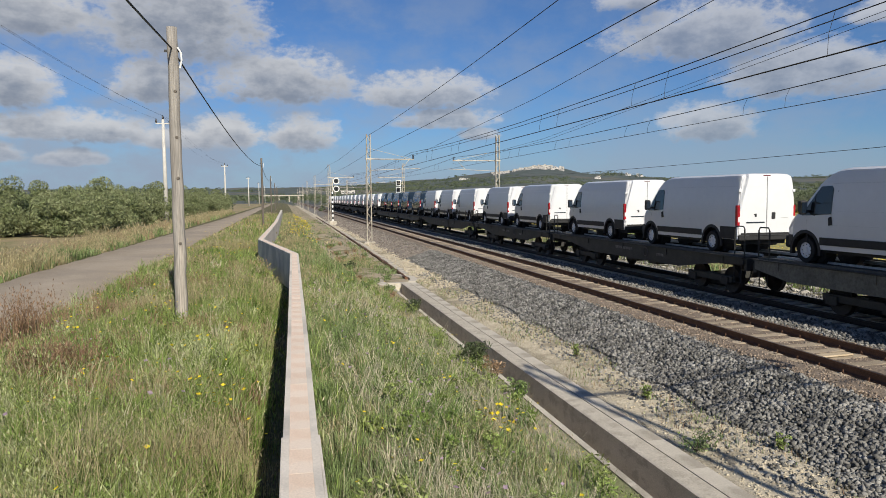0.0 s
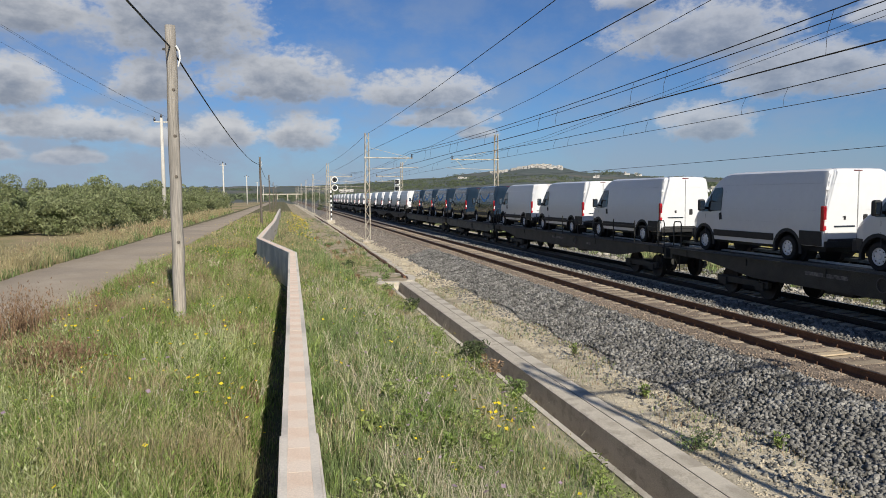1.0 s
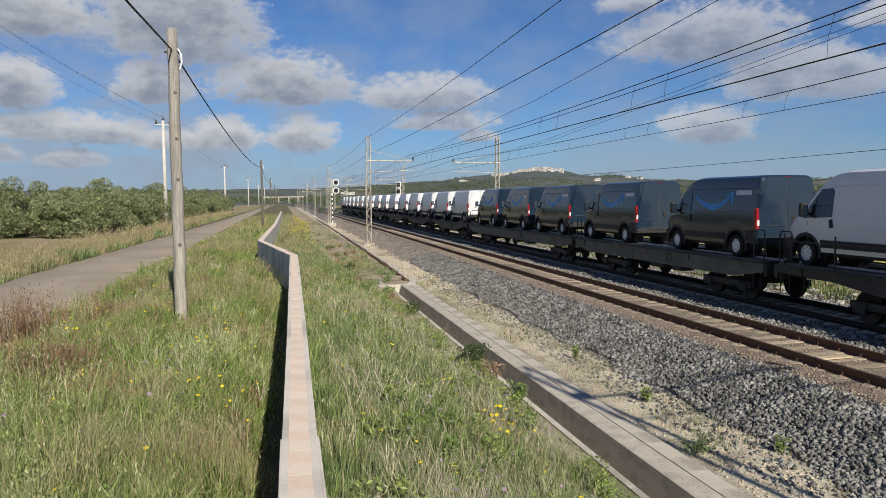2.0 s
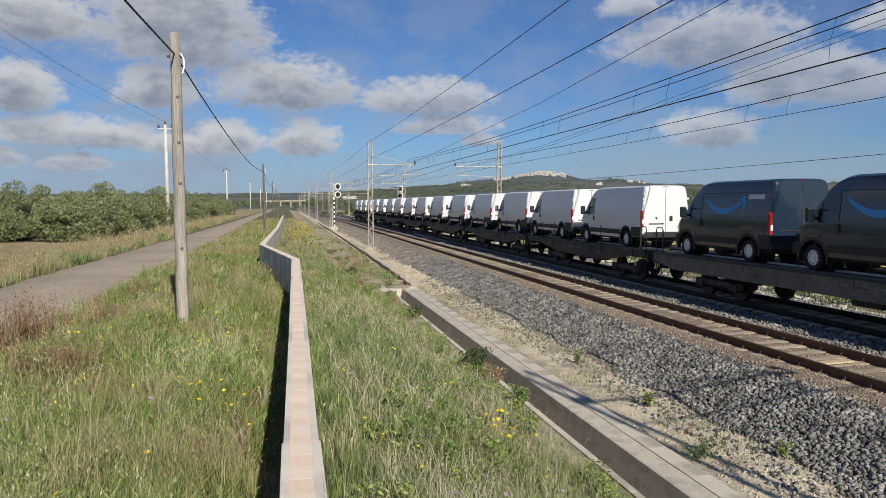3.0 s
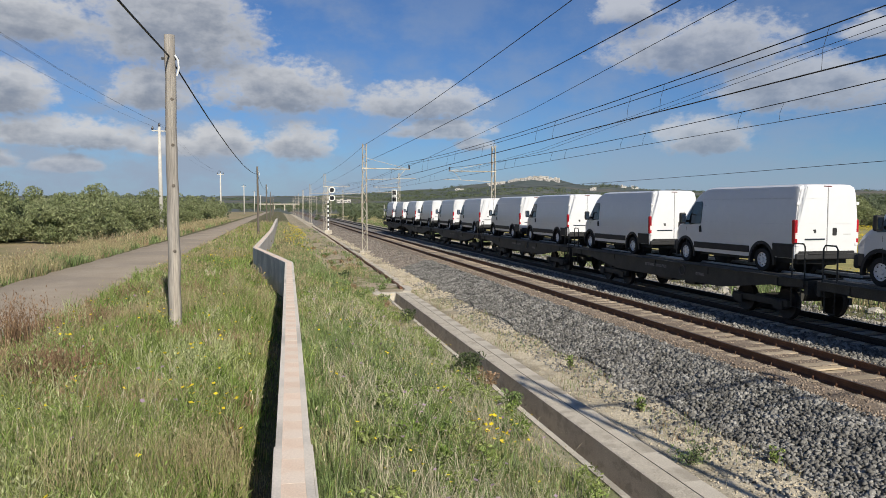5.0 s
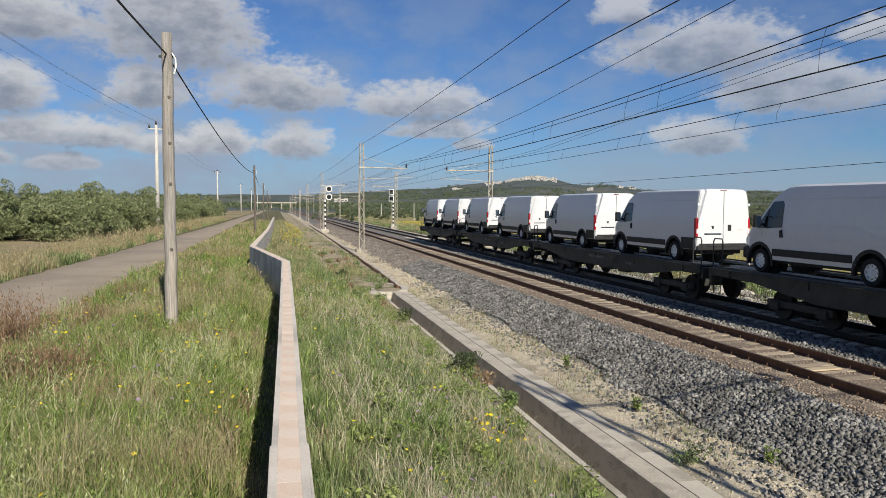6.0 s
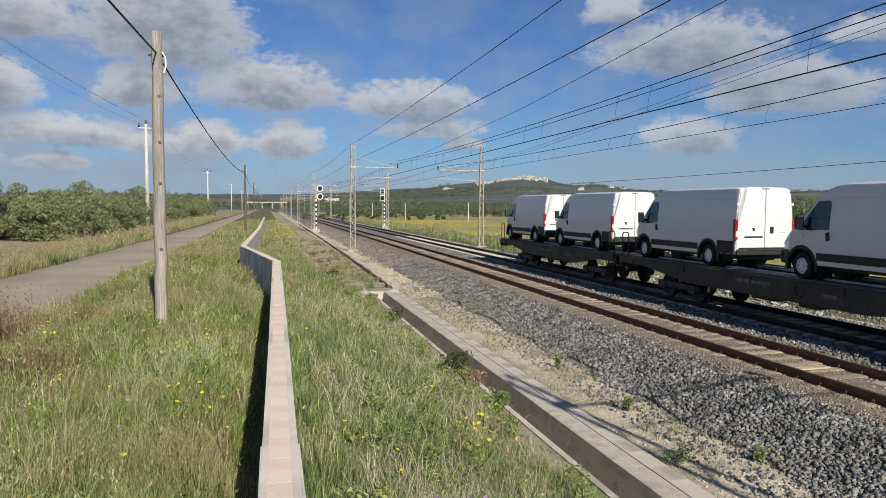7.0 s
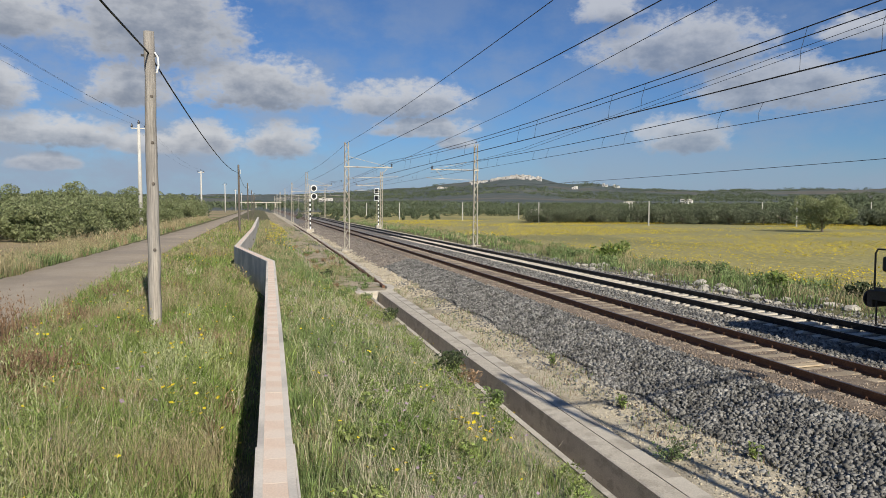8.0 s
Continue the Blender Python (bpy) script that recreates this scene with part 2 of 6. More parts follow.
M = {
    "earth": material("verge_earth", (0.125, 0.11, 0.055), (0.10, 0.105, 0.04), 1.2, 0.95, bump=0.03, bump_scale=14, fine=0.35, c=(0.16, 0.13, 0.08), patch=0.35),
    "asphalt": material("asphalt", (0.335, 0.28, 0.215), (0.385, 0.325, 0.255), 0.7, 0.95, spec=0.08, bump=0.004, bump_scale=160, fine=0.18, c=(0.31, 0.262, 0.21), patch=0.25),
    "concrete": material("concrete", (0.49, 0.44, 0.365), (0.57, 0.52, 0.435), 1.5, 0.9, bump=0.006, bump_scale=45, fine=0.14, c=(0.36, 0.32, 0.26), patch=0.9),
    "stained_concrete": material("stained_concrete", (0.46, 0.41, 0.335), (0.54, 0.49, 0.405), 1.5, 0.9, bump=0.008, bump_scale=40, fine=0.2, c=(0.40, 0.355, 0.29), patch=3.5, stretch=(1, 1, 1.6)),
    "plaster": material("grey_render", (0.62, 0.555, 0.475), (0.69, 0.63, 0.55), 2.0, 0.9, bump=0.005, bump_scale=60, fine=0.12, c=(0.47, 0.43, 0.38), patch=0.7),
    "brick": material("brick", (0.70, 0.53, 0.405), (0.76, 0.63, 0.51), 4.0, 0.9, bump=0.005, bump_scale=90, fine=0.16, c=(0.74, 0.62, 0.51), patch=1.3, island=0.055),
    "bare_earth": material("bare_sandy_earth", (0.42, 0.35, 0.26), (0.33, 0.275, 0.195), 1.1, 0.95, bump=0.03, bump_scale=12, fine=0.3, c=(0.17, 0.165, 0.075), patch=0.6, spec=0.1),
    "sand": material("pale_gravel", (0.56, 0.49, 0.37), (0.46, 0.40, 0.295), 3.0, 0.95, bump=0.03, bump_scale=28, fine=0.3, c=(0.30, 0.26, 0.19), patch=0.8),
    "ballast": material("ballast_bed", (0.15, 0.14, 0.13), (0.27, 0.255, 0.235), 9.0, 0.95, bump=0.06, bump_scale=14, fine=0.5, c=(0.24, 0.205, 0.17), patch=0.25, spec=0.1),
    "stone": material("ballast_stone", (0.122, 0.117, 0.107), (0.258, 0.248, 0.228), 2.0, 0.9, bump=0.004, bump_scale=60, fine=0.2, island=0.58),
    "stone_brown": material("rust_dusted_stone", (0.17, 0.145, 0.122), (0.29, 0.252, 0.215), 2.0, 0.9, bump=0.004, bump_scale=60, fine=0.2, island=0.45),
    "rustbed": material("rusty_ballast", (0.232, 0.180, 0.136), (0.325, 0.26, 0.20), 4.0, 0.95, bump=0.03, bump_scale=22, fine=0.4, island=0.4),
    "sleeper": material("sleeper_concrete", (0.31, 0.25, 0.18), (0.39, 0.32, 0.235), 3.0, 0.9, bump=0.004, bump_scale=40, fine=0.2, island=0.2),
    "rail": material("rusty_rail", (0.125, 0.064, 0.038), (0.175, 0.092, 0.055), 6.0, 0.75, metal=0.2, bump=0.002, bump_scale=60, fine=0.3),
    "rail_dark": material("dark_rail", (0.022, 0.020, 0.019), (0.035, 0.03, 0.027), 6.0, 0.6, metal=0.3, fine=0.3),
    "railhead": material("worn_railhead", (0.16, 0.12, 0.10), (0.22, 0.17, 0.14), 6.0, 0.4, metal=0.8, fine=0.2),
    "van_white": material("white_van_paint", (0.655, 0.66, 0.665), (0.63, 0.635, 0.645), 0.7, 0.22, fine=0.02, bump_scale=5, spec=0.5),
    "van_dark": material("dark_blue_grey_van_paint", (0.013, 0.026, 0.046), (0.017, 0.031, 0.053), 0.7, 0.13, fine=0.05, bump_scale=5, spec=0.8),
    "plastic": material("black_plastic", (0.018, 0.018, 0.019), (0.026, 0.026, 0.027), 5.0, 0.6, fine=0.2),
    "seam": material("panel_gap", (0.05, 0.05, 0.05), (0.07, 0.07, 0.07), 5.0, 0.7),
    "rubber": material("tyre_rubber", (0.016, 0.016, 0.016), (0.024, 0.023, 0.022), 9.0, 0.85, fine=0.2),
    "rim": material("silver_wheel", (0.66, 0.66, 0.67), (0.72, 0.72, 0.73), 5.0, 0.4, metal=0.15, fine=0.1),
    "red": material("red_lens", (0.36, 0.010, 0.018), (0.46, 0.016, 0.026), 8.0, 0.15, spec=0.6),
    "dark_red": material("dark_red_lens", (0.10, 0.008, 0.010), (0.14, 0.010, 0.014), 8.0, 0.15, spec=0.6),
    "clear": material("clear_lens", (0.75, 0.62, 0.60), (0.8, 0.72, 0.7), 8.0, 0.15, spec=0.6),
    "glass": glass("window_glass", (0.018, 0.024, 0.026)),
    "blue": material("blue_vinyl", (0.06, 0.27, 0.62), (0.07, 0.30, 0.66), 3.0, 0.5),
    "pale_vinyl": material("pale_vinyl", (0.55, 0.58, 0.62), (0.6, 0.63, 0.66), 3.0, 0.4),
    "wagon": material("dark_wagon_steel", (0.030, 0.031, 0.029), (0.052, 0.050, 0.045), 2.0, 0.6, metal=0.1, bump=0.002, bump_scale=30, fine=0.35),
    "wagon_grey": material("grey_wagon_plate", (0.105, 0.105, 0.088), (0.145, 0.142, 0.12), 1.5, 0.75, fine=0.25, bump_scale=12),
    "deck": material("worn_deck_steel", (0.075, 0.073, 0.07), (0.11, 0.105, 0.10), 2.0, 0.65, metal=0.2, fine=0.35),
    "galv": material("galvanised_strip", (0.42, 0.42, 0.42), (0.55, 0.55, 0.54), 4.0, 0.45, metal=0.4, fine=0.15),
    "wheel_steel": material("wheel_steel", (0.028, 0.025, 0.023), (0.042, 0.036, 0.032), 6.0, 0.6, metal=0.4, fine=0.3),
    "mast": material("painted_mast_steel", (0.46, 0.42, 0.34), (0.54, 0.50, 0.42), 3.0, 0.7, fine=0.18, c=(0.34, 0.27, 0.20), patch=2.0),
    "mast_concrete": material("white_pole_concrete", (0.46, 0.44, 0.40), (0.54, 0.52, 0.47), 2.0, 0.9, fine=0.12),
    "wood": material("weathered_pole_wood", (0.315, 0.29, 0.255), (0.23, 0.21, 0.188), 5.0, 0.9, bump=0.012, bump_scale=22, fine=0.35, stretch=(2.5, 2.5, 0.12), c=(0.36, 0.32, 0.27), patch=1.4),
    "dark_wood": material("dark_pole_wood", (0.10, 0.085, 0.07), (0.14, 0.12, 0.10), 5.0, 0.9, fine=0.3, stretch=(2.5, 2.5, 0.12)),
    "wire": material("dark_wire", (0.03, 0.03, 0.03), (0.05, 0.048, 0.045), 5.0, 0.6, metal=0.3),
    "insulator": material("dark_insulator", (0.03, 0.028, 0.03), (0.05, 0.045, 0.045), 5.0, 0.3),
    "white_paint": material("white_paint", (0.75, 0.75, 0.73), (0.68, 0.68, 0.66), 4.0, 0.6, fine=0.08),
    "black_paint": material("black_paint", (0.015, 0.015, 0.016), (0.022, 0.022, 0.022), 4.0, 0.5, fine=0.1),
    "bark": material("olive_bark", (0.12, 0.10, 0.08), (0.17, 0.145, 0.12), 6.0, 0.95, bump=0.02, bump_scale=25, fine=0.3),
    "olive": leafy("olive_leaves", (0.165, 0.20, 0.085), (0.265, 0.285, 0.15), 0.8, 0.4),
    "olive_dark": leafy("dark_grove_leaves", (0.062, 0.085, 0.038), (0.10, 0.12, 0.06), 0.25, 0.4, 0.2),
    "orchard": leafy("orchard_leaves", (0.105, 0.125, 0.072), (0.165, 0.18, 0.115), 0.4, 0.4, 0.2),
    "far_wood": leafy("far_wood_leaves", (0.080, 0.105, 0.056), (0.13, 0.15, 0.085), 0.05, 0.35, 0.15),
    "grass": leafy("green_grass", (0.158, 0.236, 0.050), (0.285, 0.33, 0.115), 0.9, 0.58, 0.28),
    "grass_dry": leafy("dry_grass", (0.36, 0.31, 0.165), (0.47, 0.40, 0.24), 0.9, 0.3, 0.4),
    "grass_red": leafy("reddish_dry_weeds", (0.29, 0.19, 0.115), (0.38, 0.27, 0.165), 0.9, 0.3, 0.3),
    "weed": leafy("grey_green_weeds", (0.140, 0.208, 0.062), (0.25, 0.305, 0.138), 0.8, 0.55, 0.26),
    "petal": leafy("yellow_petals", (0.74, 0.57, 0.03), (0.80, 0.64, 0.05), 4.0, 0.15, 0.3),
    "thistle": leafy("mauve_thistle_heads", (0.30, 0.22, 0.28), (0.38, 0.28, 0.34), 4.0, 0.2, 0.2),
    "oat": leafy("pale_green_oat_heads", (0.42, 0.45, 0.22), (0.52, 0.53, 0.30), 2.0, 0.25, 0.35),
    "dock_brown": leafy("dark_brown_dried_dock", (0.20, 0.125, 0.075), (0.28, 0.18, 0.11), 2.0, 0.35, 0.2),
    "dusty": material("dusty_slope_earth", (0.33, 0.295, 0.21), (0.26, 0.245, 0.155), 1.6, 0.95, bump=0.03, bump_scale=18, fine=0.35, c=(0.20, 0.21, 0.10), patch=0.9, spec=0.1),
    "board": material("pale_weathered_board", (0.50, 0.41, 0.29), (0.42, 0.33, 0.22), 4.0, 0.9, bump=0.004, bump_scale=40, fine=0.25, stretch=(0.3, 3, 3)),
    "house": material("white_house_wall", (0.50, 0.48, 0.45), (0.60, 0.57, 0.53), 0.05, 0.9, fine=0.1, island=0.12),
    "rock": material("pale_rock", (0.44, 0.41, 0.35), (0.36, 0.33, 0.28), 3.0, 0.95, bump=0.02, bump_scale=14, fine=0.25, island=0.2),
    "blue_bag": material("blue_plastic", (0.10, 0.16, 0.34), (0.14, 0.20, 0.40), 4.0, 0.5),
}

# ---- mesh helpers ----


def link_mesh(name, bm, mat, parent=None, label="", smooth=False):
    me = bpy.data.meshes.new(name)
    bm.to_mesh(me)
    bm.free()
    mats = mat if isinstance(mat, (list, tuple)) else [mat]
    for x in mats:
        me.materials.append(M[x])
    if smooth:
        me.polygons.foreach_set("use_smooth", [True] * len(me.polygons))
    ob = new(name, me)
    ob.parent = parent
    if label:
        tagged(ob, label)
    return ob


def part(name, bm, mat, parent, label="", smooth=False):
    return link_mesh(name, bm, mat, parent, label, smooth)


def again(name, source, parent, m):
    """Another part on the same mesh."""
    ob = new(name, source.data)
    ob.parent = parent
    ob.matrix_basis = m
    return ob


def empty(name, m=None):
    ob = new(name)
    ob.empty_display_size = 0.2
    if m is not None:
        ob.matrix_basis = m
    return ob


def box(bm, x0, x1, y0, y1, z0, z1, bevel=0.0, slot=0):
    vs = [bm.verts.new(p) for p in ((x0, y0, z0), (x1, y0, z0), (x1, y1, z0), (x0, y1, z0), (x0, y0, z1), (x1, y0, z1), (x1, y1, z1), (x0, y1, z1))]
    fs = [bm.faces.new([vs[i] for i in f]) for f in ((0, 3, 2, 1), (4, 5, 6, 7), (0, 1, 5, 4), (1, 2, 6, 5), (2, 3, 7, 6), (3, 0, 4, 7))]
    for f in fs:
        f.material_index = slot
    if bevel:
        es = {e for f in fs for e in f.edges}
        bmesh.ops.bevel(bm, geom=list(es), offset=bevel, segments=2, affect="EDGES", profile=0.5)
    return bm


def boxes(*specs, bevel=0.0):
    bm = bmesh.new()
    for s in specs:
        box(bm, *s, bevel=bevel)
    return bm


def tube(bm, points, radius, sides=8, caps=True):
    """A round bar along the points; radius a number or one for each point."""
    pts = [Vector(p) for p in points]
    rad = radius if isinstance(radius, (list, tuple)) else [radius] * len(pts)
    rings = []
    for i, p in enumerate(pts):
        d = (pts[min(i + 1, len(pts) - 1)] - pts[max(i - 1, 0)]).normalized()
        a = d.cross(Vector((0, 0, 1)) if abs(d.z) < 0.9 else Vector((1, 0, 0))).normalized()
        b = d.cross(a)
        rings.append([bm.verts.new(p + (a * math.cos(k * 2 * math.pi / sides) + b * math.sin(k * 2 * math.pi / sides)) * rad[i]) for k in range(sides)])
    for r, s in zip(rings, rings[1:]):
        for k in range(sides):
            bm.faces.new((r[k], r[(k + 1) % sides], s[(k + 1) % sides], s[k]))
    if caps:
        bm.faces.new(rings[0][::-1])
        bm.faces.new(rings[-1])
    return bm


def extrude_profile(bm, profile, y0, y1, close=True):
    """A closed outline of (x, z) drawn out from y0 to y1."""
    a = [bm.verts.new((x, y0, z)) for x, z in profile]
    b = [bm.verts.new((x, y1, z)) for x, z in profile]
    n = len(profile)
    for i in range(n):
        bm.faces.new((a[i], a[(i + 1) % n], b[(i + 1) % n], b[i]))
    if close:
        bm.faces.new(a[::-1])
        bm.faces.new(b)
    bmesh.ops.recalc_face_normals(bm, faces=bm.faces[:])
    return bm


def lathe(bm, profile, sides, m=None):
    """Turn an outline of (radius, height) round the z axis."""
    rings = []
    for r, z in profile:
        rings.append([bm.verts.new((r * math.cos(2 * math.pi * k / sides), r * math.sin(2 * math.pi * k / sides), z)) for k in range(sides)])
    for a, b in zip(rings, rings[1:]):
        for k in range(sides):
            bm.faces.new((a[k], a[(k + 1) % sides], b[(k + 1) % sides], b[k]))
    bm.faces.new(rings[0][::-1])
    bm.faces.new(rings[-1])
    if m is not None:
        bmesh.ops.transform(bm, matrix=m, verts=[v for r in rings for v in r])
    return bm


def raw_mesh(name, verts, tris, mats, index=None, parent=None, smooth=False):
    """A mesh from numpy arrays, for what is made of very many small pieces."""
    me = bpy.data.meshes.new(name)
    verts, tris = np.asarray(verts, np.float32), np.asarray(tris, np.int32)
    me.vertices.add(len(verts))
    me.vertices.foreach_set("co", verts.ravel())
    n = tris.shape[1]
    me.loops.add(tris.size)
    me.loops.foreach_set("vertex_index", tris.ravel())
    me.polygons.add(len(tris))
    me.polygons.foreach_set("loop_start", np.arange(0, tris.size, n, dtype=np.int32))
    for x in mats:
        me.materials.append(M[x])
    if index is not None:
        me.polygons.foreach_set("material_index", np.asarray(index, np.int32))
    me.update(calc_edges=True)
    me.validate()
    if smooth:
        me.polygons.foreach_set("use_smooth", [True] * len(me.polygons))
    ob = new(name, me)
    ob.parent = parent
    return ob


def patchy(x, y, seed, scale):
    """Smooth patches between 0 and 1."""
    r = np.random.default_rng(seed)
    out = np.zeros_like(x)
    for k in range(7):
        a, f, p = r.uniform(0, 6.28), scale * r.uniform(0.5, 2.2), r.uniform(0, 6.28)
        out += np.sin((x * math.cos(a) + y * math.sin(a)) * f + p)
    return np.clip(0.5 + out / 6.0, 0, 1)



# ---- ground ----
TRACK_A, TRACK_B = 10.80, 14.75
CHANNEL_END = 31.6
PROFILE = [
    (-6000, 0.3), (-60, 0.3), (-24, 0.45), (-13, 0.60), (-9.6, 0.72), (-8.4, 0.70), (-8.3, 0.69), (-4.85, 0.69), (-4.7, 0.72), (-2.5, 0.72), (-0.95, 0.64), (-0.36, 0.40),
    (0.0, 0.38), (0.35, 0.52), (1.2, 0.34), (2.2, -0.06), (3.2, -0.42), (4.2, -0.68), (4.38, -0.72), (5.72, -0.74), (7.2, -0.70), (9.0, -0.74), (18.0, -0.74), (20.0, -0.62),
    (23.0, -0.50), (30.0, -0.55), (60, -0.6), (6000, -0.6),
]
PX, PZ = [p[0] for p in PROFILE], [p[1] for p in PROFILE]
# skyline of the far hills: azimuth and elevation in degrees
SKYLINE = [(-60, 0.7), (-30, 0.82), (-14, 0.84), (-2, 0.88), (3, 0.95), (6, 1.08), (9, 1.32), (12, 1.5), (14.2, 1.72), (15.4, 1.9), (17.2, 2.08), (19.4, 2.33), (21.6, 2.2),
           (23.2, 1.85), (24.2, 1.66), (25.5, 1.78), (26.9, 1.65), (28.6, 1.42), (30.3, 1.32), (34.4, 1.24), (38.2, 1.22), (40.1, 1.3), (43, 1.14), (44.4, 1.33), (46, 1.24), (60, 1.0), (100, 0.8)]


def ground_height(x, y):
    """Height of the land, for arrays."""
    x, y = np.asarray(x, float), np.asarray(y, float)
    z = np.interp(x, PX, PZ)
    dip = (x > 4.40) & (x < 5.70) & (y < CHANNEL_END)
    z = np.where(dip, -1.7, z)
    bumps = 0.05 * np.sin(x * 1.7 + y * 0.6) * np.sin(y * 0.9 - x) + 0.03 * np.sin(x * 4.1) * np.sin(y * 2.7)
    soft = ((x > -4.2) & (x < -0.6)) | ((x > 0.8) & (x < 4.0)) | ((x > 19.5) & (x < 60))
    z = z + np.where(soft, bumps, 0)
    # an eroded gully in the slope, far along
    gully = np.exp(-((x - 3.3) / 0.5) ** 2) * np.clip((y - 28) / 8, 0, 1) * np.clip((130 - y) / 30, 0, 1)
    z = z - 0.35 * gully
    r = np.hypot(x, y)
    az = np.degrees(np.arctan2(x, np.maximum(y, 1.0)))
    crest = np.interp(az, [a for a, e in SKYLINE], [e for a, e in SKYLINE])
    rise = np.clip((r - 900) / 2300, 0, 1)
    hill = np.tan(np.radians(crest)) * 3200 * rise ** 1.6
    hill = hill * (1 + 0.05 * np.sin(x * 0.006) * np.sin(y * 0.005)) + rise * 6 * np.sin(x * 0.017 + 1) * np.sin(y * 0.013)
    drop = np.clip((r - 3400) / 1500, 0, 1)
    return z + np.where(y > 0, hill * (1 - drop), 0)


def ground():
    near = [-8.4, -8.3, -7.5, -6.6, -5.7, -4.85, -4.7, -4.2, -3.6, -3, -2.5, -2, -1.5, -1.25, -0.95, -0.65, -0.36, -0.1, 0.0, 0.35, 0.6, 0.9, 1.2, 1.5, 1.85, 2.2, 2.5, 2.8, 3.1, 3.4,
            3.7, 4.0, 4.2, 4.38, 4.42, 5.0, 5.68, 5.72, 6.1, 6.6, 7.2, 9, 18, 18.7, 19.4]
    out = np.concatenate([[20.2], 20.2 + np.geomspace(1.0, 5200, 110)])
    left = -8.4 - np.geomspace(0.7, 4800, 80)[::-1]
    xs = np.concatenate([left, near, out])
    ys = np.concatenate([-np.geomspace(3, 900, 24)[::-1], np.arange(0, 31.5, 0.5), [31.55, 31.65], np.arange(32.2, 60, 0.9), np.geomspace(60, 5200, 120)])
    gx, gy = np.meshgrid(xs, ys)
    gz = ground_height(gx, gy)
    nx, ny = len(xs), len(ys)
    v = np.stack([gx, gy, gz], -1).reshape(-1, 3)
    i = (np.arange(ny - 1)[:, None] * nx + np.arange(nx - 1)[None]).ravel()
    quads = np.stack([i, i + 1, i + nx + 1, i + nx], 1)
    cx, cy = v[quads].mean(1)[:, 0], v[quads].mean(1)[:, 1]
    slot = np.zeros(len(quads), int)
    slot[cx < -8.4] = 1
    slot[(cx > 3.0) & (cx < 5.72) & (cy <= 25)] = 6
    slot[(cx > 2.0) & (cx < 5.72) & (cy > 25)] = 5
    slot[(cx > 5.7) & (cx < 19.6)] = 2
    slot[(cx > 24)] = 3
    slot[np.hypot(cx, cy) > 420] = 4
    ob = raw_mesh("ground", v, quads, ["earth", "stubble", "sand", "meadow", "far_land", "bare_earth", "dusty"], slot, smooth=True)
    tagged(ob, "grassy railway land with a flowering meadow and far hills", "ground", kind="structure")


M["stubble"] = material("dry_stubble_field", (0.34, 0.26, 0.16), (0.27, 0.22, 0.12), 0.4, 0.95, bump=0.03, bump_scale=9, fine=0.3, c=(0.14, 0.16, 0.05), patch=0.06)
M["meadow"] = material("flowering_meadow", (0.275, 0.25, 0.115), (0.33, 0.285, 0.095), 0.12, 0.95, bump=0.05, bump_scale=5, fine=0.4, c=(0.22, 0.205, 0.085), patch=0.06, stretch=(1, 0.35, 1))
# grey-green scrub and fields, with a little distance haze mixed into the colours
M["far_land"] = material("hazy_far_fields_and_scrub", (0.066, 0.082, 0.078), (0.098, 0.114, 0.104), 0.006, 0.95, fine=0.35, bump_scale=0.05, c=(0.13, 0.12, 0.095), patch=0.003, stretch=(0.5, 1.2, 1))
ground()


def strip(name, outline, y0, y1, mat, label, category, kind="structure"):
    ob = link_mesh(name, extrude_profile(bmesh.new(), outline, y0, y1), mat)
    return tagged(ob, label, category, kind=kind)


def road():
    """The lane, bending gently, with crumbled edges."""
    rng = random.Random(5)
    bm = bmesh.new()
    rows = []
    for y in list(np.arange(-20, 60, 1.0)) + list(np.geomspace(60, 420, 40)):
        bend = -0.10 * max(0, y - 20) / 30 if y < 110 else -0.30
        right = -4.82 + bend * 1.6 + rng.uniform(-0.10, 0.10)
        left = -8.35 + 0.9 * min(1, max(0, (y - 20) / 80)) + rng.uniform(-0.1, 0.1)
        rows.append([bm.verts.new((x, y, z)) for x, z in ((right + 0.06, 0.66), (right, 0.745), ((left + right) / 2, 0.79), (left, 0.745), (left - 0.06, 0.66))])
    for a, b in zip(rows, rows[1:]):
        for k in range(4):
            bm.faces.new((a[k], b[k], b[k + 1], a[k + 1]))
    bmesh.ops.recalc_face_normals(bm, faces=bm.faces[:])
    ob = link_mesh("road", bm, "asphalt", smooth=True)
    tagged(ob, "worn grey asphalt lane with crumbled grassy edges", "road", kind="structure")


road()

# ---- boundary wall with a brick coping ----
WALL_TOP = 1.5
WALL_LINE = [(0.00, -6.0), (0.06, 4.3), (0.12, 9.0), (0.255, 22.0), (-0.98, 30.5), (-0.62, 53.0), (-0.42, 110.0)]


